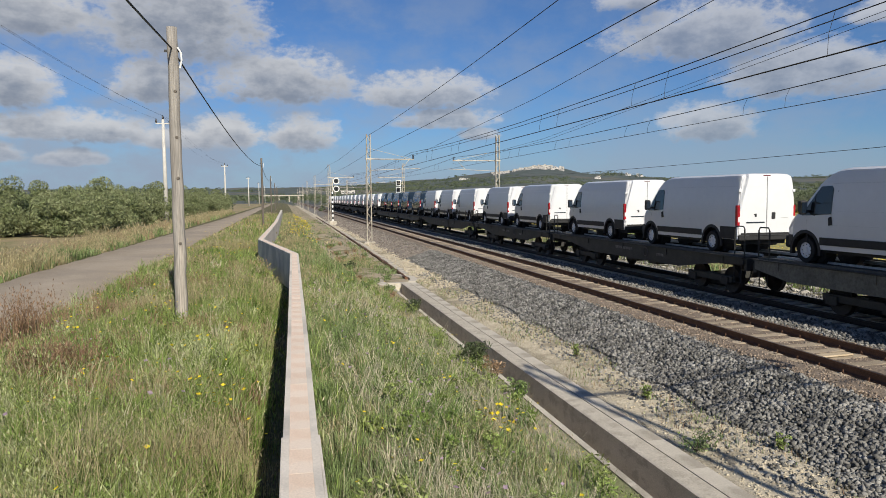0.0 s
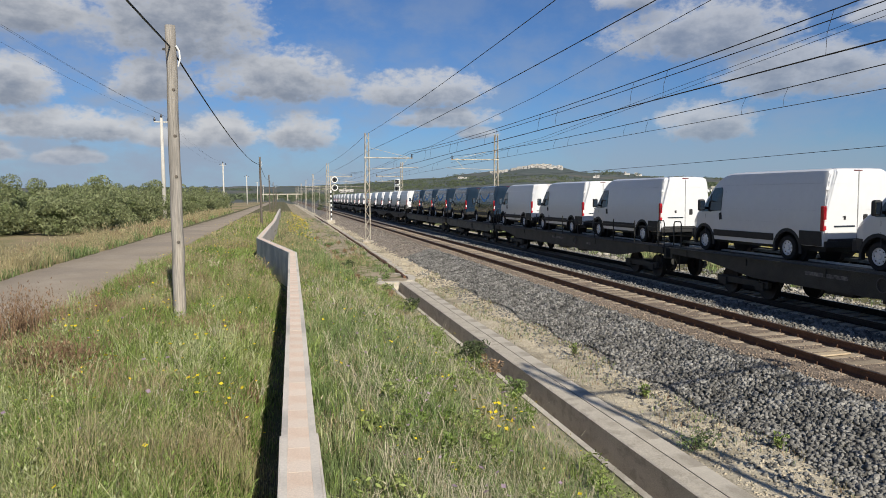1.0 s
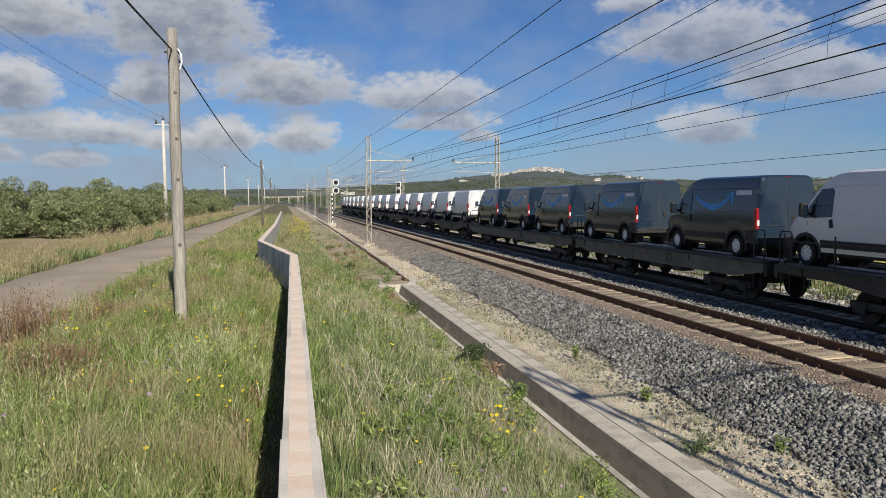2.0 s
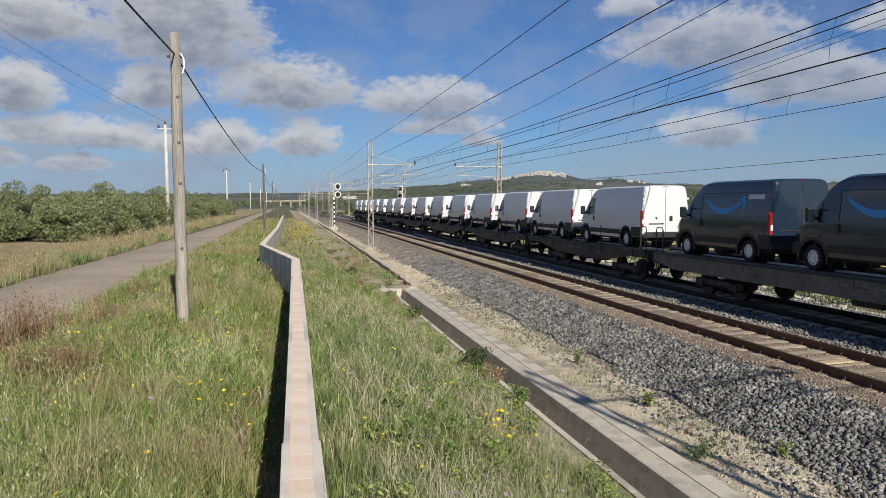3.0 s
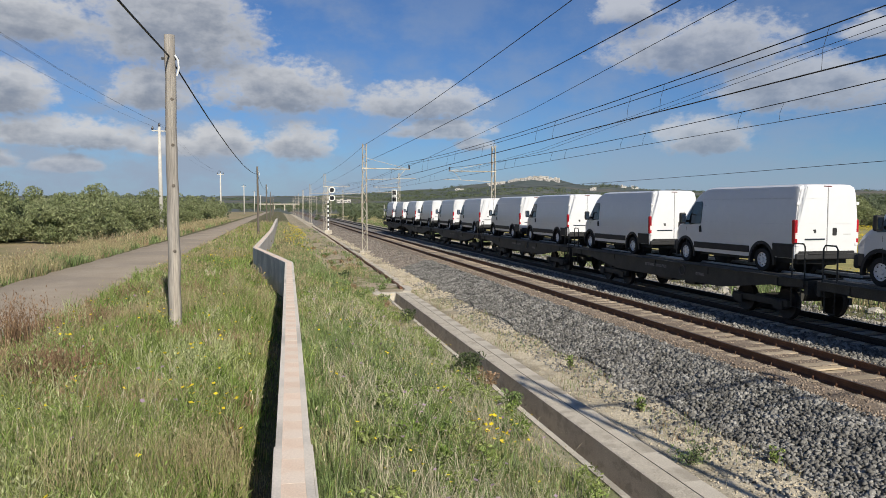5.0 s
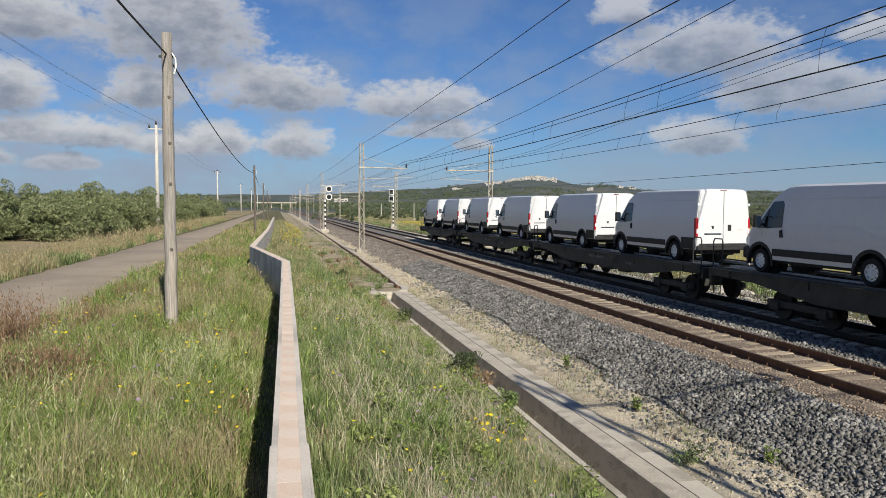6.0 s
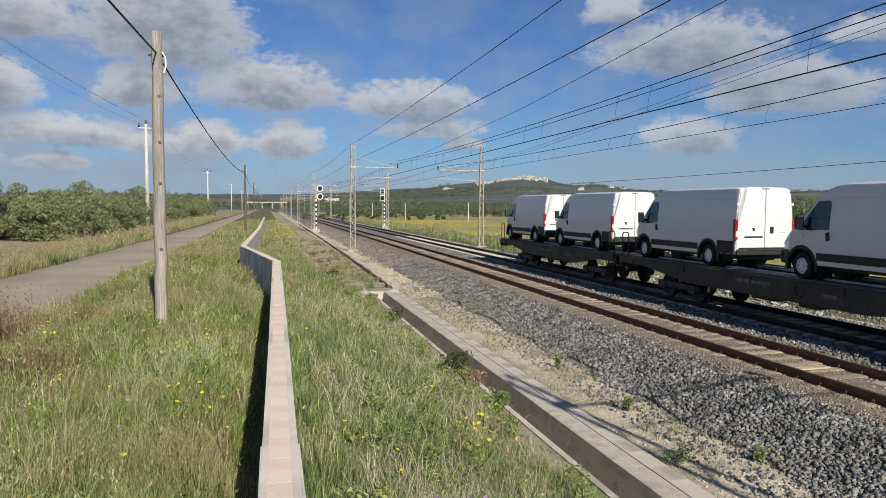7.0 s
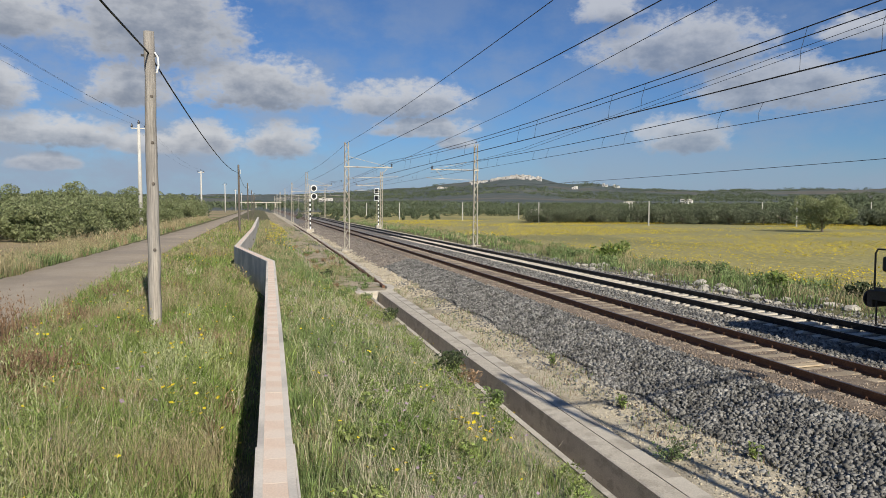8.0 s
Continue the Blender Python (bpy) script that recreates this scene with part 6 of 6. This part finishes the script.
def flowers(name, label, points, size, mat):
    """Flat little flower heads of four petals' outline, tilted at random."""
    c = np.asarray(points, float)
    n = len(c)
    r = size * RNG.uniform(0.7, 1.3, n)
    nrm = np.stack([RNG.normal(0, 0.4, n), RNG.normal(0, 0.4, n), np.ones(n)], 1)
    nrm /= np.linalg.norm(nrm, axis=1)[:, None]
    ang = RNG.uniform(0, 6.28, n)
    u = np.cross(nrm, np.stack([np.cos(ang), np.sin(ang), np.zeros(n)], 1))
    u /= np.linalg.norm(u, axis=1)[:, None]
    w = np.cross(nrm, u)
    rows = [c]
    for k in range(8):
        q = r * (1 if k % 2 else 0.62)
        rows.append(c + u * (q * math.cos(k * math.pi / 4))[:, None] + w * (q * math.sin(k * math.pi / 4))[:, None] + nrm * (0.25 * r)[:, None])
    v = np.stack(rows, 1).reshape(-1, 3)
    fan = np.array([(0, 1 + k, 1 + (k + 1) % 8) for k in range(8)])
    ob = raw_mesh(name, v, (fan[None] + 9 * np.arange(n)[:, None, None]).reshape(-1, 3), [mat])
    tagged(ob, label, "flowers", kind="stuff")


def flower_beds():
    pts = []

    def clump(x, y, n, spread, h):
        for _ in range(n):
            a, b = x + RNG.normal(0, spread), y + RNG.normal(0, spread * 1.4)
            pts.append((a, b, float(ground_height(a, b)) + h * RNG.uniform(0.75, 1.2)))
    clump(-0.75, 8.2, 26, 0.2, 0.5)
    clump(-1.1, 10.5, 16, 0.35, 0.5)
    clump(-2.1, 9.0, 10, 0.6, 0.45)
    clump(-2.2, 14.4, 14, 0.25, 0.45)
    clump(-3.1, 11.8, 16, 0.3, 0.45)
    clump(2.3, 12.5, 14, 0.45, 0.4)
    clump(1.4, 7.0, 8, 0.5, 0.35)
    for _ in range(70):
        clump(RNG.uniform(-4.4, -0.5), RNG.uniform(3.5, 40), 4, 0.5, 0.45)
    for _ in range(34):
        clump(RNG.uniform(0.6, 4.0), RNG.uniform(4, 30), 3, 0.5, 0.38)
    for _ in range(40):
        clump(RNG.uniform(-4.0, -1.5), RNG.uniform(28, 75), 8, 0.6, 0.5)
    flowers("yellow_flowers", "small yellow daisies scattered through the grass", pts, 0.024, "petal")
    far = []
    for _ in range(600):
        y = RNG.uniform(45, 110)
        x = RNG.uniform(0.3, 2.0) + (0.8 if y > 70 else 0)
        far.append((x, y, float(ground_height(x, y)) + RNG.uniform(0.3, 0.6)))
    flowers("yellow_flowers", "bright yellow flowering weeds along the wall", far, 0.05, "petal")
    big = []
    for x, y, n, d in ((2.88, 9.8, 16, 0.18), (2.75, 8.9, 7, 0.14), (3.1, 9.2, 8, 0.16)):
        for _ in range(n):
            a, b = x + RNG.normal(0, d), y + RNG.normal(0, d * 1.4)
            big.append((a, b, float(ground_height(a, b)) + RNG.uniform(0.26, 0.46)))
    flowers("yellow_daisies", "larger yellow daisies in a clump above the channel", big, 0.034, "petal")
    x, y = RNG.uniform(23.8, 105, 110000), 14 + 156 * RNG.uniform(0, 1, 110000) ** 1.1
    thick = patchy(x * 0.7, y * 1.9, 41, 0.10) * 0.75 + patchy(x, y, 43, 0.5) * 0.3 + RNG.normal(0, 0.13, len(x))
    thick += 0.10 * np.exp(-((x - 25.5) / 2.0) ** 2)
    keep = thick > 0.585
    meadow = np.stack([x[keep], y[keep], RNG.uniform(-0.46, -0.22, keep.sum())], 1)
    flowers("meadow_flowers", "sheets of yellow flowers across the meadow", meadow, 0.058, "petal")
    th = []
    for _ in range(170):
        x, y = RNG.uniform(0.5, 3.6), RNG.uniform(4.5, 24)
        th.append((x, y, float(ground_height(x, y)) + RNG.uniform(0.25, 0.5)))
    for _ in range(40):
        x, y = RNG.uniform(-4, -0.8), RNG.uniform(4.5, 20)
        th.append((x, y, float(ground_height(x, y)) + RNG.uniform(0.3, 0.5)))
    flowers("thistle_heads", "pale mauve thistle heads among the grass", th, 0.028, "thistle")


flower_beds()


def shrub(label, x, y, w, h, count, leaf, mat, stems="bark"):
    rng = np.random.default_rng(int(abs(x * 131 + y * 17)) + 3)
    s = empty("shrub", pose(x, y, float(ground_height(x, y)) - 0.02))
    bm = bmesh.new()
    cs, rs = [], []
    for k in range(9):
        a, r = rng.uniform(0, 6.28), w * rng.uniform(0.15, 0.8)
        tip = (r * math.cos(a), r * math.sin(a), h * rng.uniform(0.5, 0.95))
        tube(bm, [(0.03 * math.cos(a), 0.03 * math.sin(a), 0), (tip[0] * 0.5, tip[1] * 0.5, tip[2] * 0.6), tip], [0.012, 0.008, 0.003], 5)
        cs.append(tip), rs.append(w * 0.32)
        cs.append((tip[0] * 0.7, tip[1] * 0.7, tip[2] * 0.55)), rs.append(w * 0.34)
    part("stem", bm, stems, s)
    v, q = leaf_cloud(rng, np.array(cs), np.array(rs), count, leaf)
    v[:, 2] = np.maximum(v[:, 2], 0.01)
    raw_mesh("foliage", v, q, [mat], parent=s)
    tagged(s, label, "shrub")


shrub("dark green shrub growing over the channel edge", 4.02, 15.4, 0.42, 0.55, 900, 0.045, "olive_dark")
shrub("reddish-stemmed weed by the channel edge", 4.22, 14.3, 0.25, 0.5, 380, 0.035, "grass_red")
shrub("green weed leaning over the channel edge", 4.25, 12.9, 0.26, 0.38, 420, 0.04, "weed")
shrub("dark green shrub growing over the channel edge", 4.1, 23.5, 0.35, 0.42, 420, 0.05, "olive_dark")
shrub("dark green bush on the railway slope", 3.4, 40.0, 0.5, 0.45, 600, 0.06, "olive_dark")


def dock_plant(x, y, spread, h, n, mat="grass_red"):
    """A dried dock: many thin stalks with rusty seed spikes."""
    d = empty("dock_plant", pose(x, y, float(ground_height(x, y)) - 0.02))
    px, py = RNG.normal(0, spread * 0.45, n), RNG.normal(0, spread * 0.45, n)
    hh = h * RNG.uniform(0.6, 1.1, n)
    v, t = blades(px, py, np.zeros(n), hh, np.full(n, 0.014), RNG.uniform(0.05, 0.4, n))
    tagged(raw_mesh("stalk", v, t, [mat], parent=d), kind="stuff")
    k = np.repeat(np.arange(n), 7)
    f = RNG.uniform(0.5, 1.0, len(k))
    v, t = seed_heads(px[k] * (1 + 0.5 * f) + RNG.normal(0, 0.02, len(k)), py[k] * (1 + 0.5 * f) + RNG.normal(0, 0.02, len(k)), hh[k] * f, RNG.uniform(0.025, 0.05, len(k)))
    tagged(raw_mesh("seed_spike", v, t, [mat], parent=d), kind="stuff")
    tagged(d, "brown dried dock plant with rusty seed spikes on the verge", "dock plant", "dock plants")


dock_plant(-2.95, 10.4, 0.5, 0.66, 190, "dock_brown")
dock_plant(-3.35, 10.1, 0.35, 0.6, 90, "dock_brown")
dock_plant(-3.4, 15.1, 0.4, 0.62, 90)
dock_plant(-4.25, 12.9, 0.5, 1.0, 150, "dock_brown")
dock_plant(-4.6, 12.6, 0.4, 0.8, 60)
dock_plant(-4.0, 14.2, 0.45, 0.7, 60)
dock_plant(-3.7, 19.6, 0.5, 0.65, 60)
dock_plant(-3.2, 21.5, 0.4, 0.6, 50)
dock_plant(-1.55, 4.6, 0.2, 0.6, 26)
for _ in range(30):
    sy = RNG.uniform(25, 62)
    shrub(*(("low grey-green bush on the bare slope", RNG.uniform(2.6, 5.2), sy, 0.30, 0.30, 260, 0.045, "weed") if _ % 2 else ("brown withered bush on the bare slope", RNG.uniform(2.4, 4.9), sy, 0.28, 0.26, 240, 0.04, "grass_red")))
shrub("low wiry green weed on the pale gravel", 6.05, 9.6, 0.34, 0.26, 700, 0.022, "weed")
shrub("small green weed at the foot of the ballast", 7.2, 9.2, 0.12, 0.3, 160, 0.03, "grass")
shrub("small green weed on the pale gravel", 6.6, 12.2, 0.13, 0.34, 170, 0.03, "grass")
shrub("small green weed on the pale gravel", 6.75, 15.9, 0.14, 0.34, 170, 0.03, "grass")
for _ in range(12):
    shrub("low leafy green bush on the far bank", 21.0 + RNG.uniform(0, 2.6), 27 + _ * 4.6 + RNG.uniform(-2, 2), RNG.uniform(0.7, 1.4), RNG.uniform(0.35, 0.6), 620, 0.08, "weed")
shrub("spiky dark green plant on the far bank", 23.0, 23.2, 0.7, 0.6, 600, 0.11, "olive_dark")
shrub("dark green bush on the far bank", 21.6, 26.5, 0.6, 0.8, 500, 0.09, "grass")
shrub("dark green bush on the far bank", 22.8, 44.0, 1.3, 1.1, 900, 0.12, "grass")

# ---- loose stones ----


def stones(name, label, category, x, y, z, r, mat, flat=0.75):
    """Angular stones: skewed, knocked-about blocks in one mesh."""
    base = np.array([(i, j, k) for i in (-0.8, 0.8) for j in (-0.8, 0.8) for k in (-0.8, 0.8)])
    faces = np.array([(0, 1, 3, 2), (4, 6, 7, 5), (0, 4, 5, 1), (2, 3, 7, 6), (0, 2, 6, 4), (1, 5, 7, 3)])
    n, k = len(x), len(base)
    kinds = np.stack([base * RNG.uniform(0.55, 1.25, (k, 1)) + RNG.normal(0, 0.16, (k, 3)) for _ in range(48)])
    p = kinds[RNG.integers(0, 48, n)] * np.stack([RNG.uniform(0.8, 1.35, n), RNG.uniform(0.7, 1.1, n), flat * RNG.uniform(0.7, 1.2, n)], 1)[:, None, :]
    q = RNG.normal(size=(n, 4))
    q /= np.linalg.norm(q, axis=1)[:, None]
    a, b, c, d = q.T
    R = np.stack([np.stack([1 - 2 * (c * c + d * d), 2 * (b * c - a * d), 2 * (b * d + a * c)], 1), np.stack([2 * (b * c + a * d), 1 - 2 * (b * b + d * d), 2 * (c * d - a * b)], 1),
                  np.stack([2 * (b * d - a * c), 2 * (c * d + a * b), 1 - 2 * (b * b + c * c)], 1)], 1)
    v = np.einsum("nij,nkj->nki", R, p) * r[:, None, None] + np.stack([x, y, z], 1)[:, None, :]
    f = (faces[None] + (np.arange(n) * k)[:, None, None]).reshape(-1, 4)
    ob = raw_mesh(name, v.reshape(-1, 3), f, [mat])
    tagged(ob, label, category, kind="stuff")


def bed_z(x):
    return np.interp(x, [6.9, 7.05, 7.5, 8.75, 9.35, 12.2, 12.75, 13.3, 16.2, 16.9, 18.0], [-0.74, -0.735, -0.65, -0.24, -0.225, -0.225, -0.235, -0.215, -0.215, -0.25, -0.66])


def loose_stones():
    x, y = scatter(56000, 6.95, 9.25, 5.5, 44, 1.3)
    edge = 6.98 + 0.45 * patchy(x, y, 61, 1.4)
    keep = (x > edge) & ((x < 9.0) | (RNG.uniform(0, 1, len(x)) < 0.75))
    x, y = x[keep], y[keep]
    r = RNG.uniform(0.021, 0.041, len(x)) * np.interp(y, [6, 44], [1.1, 1.45])
    stones("ballast_stones", "loose angular grey ballast stones on the shoulder", "ballast", x, y, bed_z(x) + RNG.uniform(-0.012, 0.045, len(x)), r, "stone")
    x, y = scatter(11000, 7.0, 9.25, 44, 150, 1.5)
    r = RNG.uniform(0.03, 0.05, len(x)) * np.interp(y, [44, 150], [1.1, 2.0])
    stones("ballast_stones", "grey-brown ballast of the shoulder further along", "ballast", x, y, bed_z(x) + RNG.uniform(-0.01, 0.02, len(x)), r, "stone_brown")
    x, y = scatter(9000, 12.25, 13.65, 9, 60, 1.3)
    stones("ballast_stones", "loose angular grey ballast stones between the tracks", "ballast", x, y, bed_z(x) + RNG.uniform(-0.01, 0.025, len(x)), RNG.uniform(0.03, 0.05, len(x)), "stone")
    x, y = scatter(6500, 15.8, 18.4, 12, 60, 1.3)
    stones("ballast_stones", "loose angular grey ballast stones beside the far track", "ballast", x, y, bed_z(x) + RNG.uniform(-0.01, 0.025, len(x)), RNG.uniform(0.03, 0.055, len(x)), "stone")
    x, y = scatter(4200, 17.6, 20.4, 13, 60, 1.2)
    stones("bank_stones", "grey and pale stones spilled down the far bank", "ballast", x, y, ground_height(x, y) + 0.02, RNG.uniform(0.025, 0.06, len(x)), "stone")
    x, y = scatter(20000, 9.15, 12.3, 7, 48, 1.4)
    keep = (abs(x - 10.05) > 0.1) & (abs(x - 11.55) > 0.1)
    x, y = x[keep], y[keep]
    keep = ~((abs(x - 10.8) < 0.8) & (abs((y - 0.3) % 0.6 - 0.3) > 0.165))
    x, y = x[keep], y[keep]
    stones("fouled_stones", "dusty brown chippings lying round the near rails", "ballast", x, y, np.where(abs(x - 10.8) < 0.8, -0.185, -0.172) + RNG.uniform(-0.012, 0.006, len(x)), RNG.uniform(0.010, 0.026, len(x)), "rustbed")
    x, y = scatter(7000, 5.74, 7.45, 5.5, 40, 1.4)
    stones("pale_gravel", "pale limestone gravel beside the channel", "gravel", x, y, ground_height(x, y) + 0.002, RNG.uniform(0.008, 0.026, len(x)), "sand", 0.6)
    x, y = scatter(2600, 0, 1, 5.5, 36, 1.3)
    x = 7.45 - 1.15 * x ** 1.7
    stones("ballast_stones", "stray grey stones fallen onto the pale gravel", "ballast", x, y, ground_height(x, y) + 0.01, RNG.uniform(0.02, 0.04, len(x)), "stone")
    # a low rubble of dug stones along the duct
    x, y = scatter(1900, 6.0, 7.45, 30, 100, 1.2)
    stones("pale_rubble", "pale rubble lying along the cable duct", "rubble", x, y, ground_height(x, y) + 0.02, 0.018 + 0.075 * RNG.uniform(0, 1, len(x)) ** 2.5, "sand", 0.5)


loose_stones()


def rocks():
    bm = bmesh.new()
    bmesh.ops.create_icosphere(bm, subdivisions=2, radius=1.0)
    for v in bm.verts:
        v.co *= 1 + 0.35 * noise.noise(v.co * 1.3)
        v.co.z *= 0.6
    rock = link_mesh("rock", bm, "rock")
    tagged(rock, "pale limestone rock on the far bank", "rock", "rocks on the far bank")
    rng = random.Random(8)
    for i in range(46):
        y = rng.uniform(19, 42)
        x = rng.uniform(18.9, 21.5)
        s = rng.uniform(0.08, 0.26)
        m = pose(x, y, float(ground_height(x, y)) + s * 0.2, rng.uniform(-20, 20), rng.uniform(-20, 20), rng.uniform(0, 360))
        if i == 0:
            rock.matrix_basis = m
            rock.scale = (0.16, 0.13, 0.14)
        else:
            copy_thing(rock, m).scale = (s * rng.uniform(0.8, 1.5), s, s * rng.uniform(0.6, 1.0))


rocks()


def blue_bag():
    bm = box(bmesh.new(), -0.16, 0.16, -0.1, 0.1, 0, 0.14, bevel=0.05)
    for v in bm.verts:
        v.co += Vector((noise.noise(v.co * 9), noise.noise(v.co * 9 + Vector((3, 0, 0))), 0)) * 0.03
    ob = link_mesh("plastic_bag", bm, "blue_bag", smooth=True)
    ob.matrix_basis = pose(-1.12, 4.02, 0.72, 0, 0, 12)
    tagged(ob, "crumpled pale blue plastic bag lying in the grass", "plastic bag")


blue_bag()


def loose_board():
    ob = link_mesh("wooden_board", boxes((-0.42, 0.42, -0.11, 0.11, 0.0, 0.035), bevel=0.006), "board")
    ob.matrix_basis = pose(10.85, 12.4, -0.160, 0, 0, 4)
    tagged(ob, "pale wooden board lying across the sleepers", "board")


loose_board()


def far_things():
    """Concrete orchard posts, a shed and the road bridge far along the line."""
    post = empty("orchard_post")
    bm = bmesh.new()
    tube(bm, [(0, 0, -0.3), (0, 0, 4.6)], [0.13, 0.09], 8)
    part("post_shaft", bm, "mast_concrete", post)
    tagged(post, "pale concrete post standing in the orchard", "post", "orchard posts")
    rng = random.Random(12)
    spots = [(71, 122), (92, 108), (60, 150), (48, 170), (36, 190), (83, 150), (110, 140), (125, 125), (96, 175), (140, 150), (30, 210), (150, 128), (70, 190)]
    for i, (x, y) in enumerate(spots):
        m = pose(x, y, -0.6, 0, 0, rng.uniform(-20, 20))
        if i == 0:
            post.matrix_basis = m
        else:
            copy_thing(post, m)
    shed = empty("farm_shed", pose(80, 200, -0.6, 0, 0, 12))
    part("wall", boxes((-2.2, 2.2, -1.8, 1.8, -0.2, 2.6)), "house", shed)
    part("roof", boxes((-2.4, 2.4, -2.0, 2.0, 2.6, 2.75)), "concrete", shed)
    part("door", boxes((-0.5, 0.5, -1.86, -1.78, 0, 2.0)), "wagon_grey", shed)
    tagged(shed, "small plain whitewashed farm shed by the orchard", "shed")
    bridge = empty("road_bridge", pose(0, 900, 0))
    part("bridge_deck", boxes((-26, 24, -4, 4, 6.6, 7.7)), "stained_concrete", bridge)
    for x in (-18, -6, 6, 17):
        part("pier", boxes((x - 0.6, x + 0.6, -3, 3, -1.5, 6.6)), "stained_concrete", bridge)
    tagged(bridge, "low concrete road bridge crossing far along the line", "bridge")


far_things()


def motions():
    """The train runs past at a steady speed."""
    for ob, x, y, z in TRAIN:
        walk(ob, [(t, pose(x, y - SPEED * t, z)) for t in (0.0, 2.0, 4.0, 6.0, 8.0)])


motions()
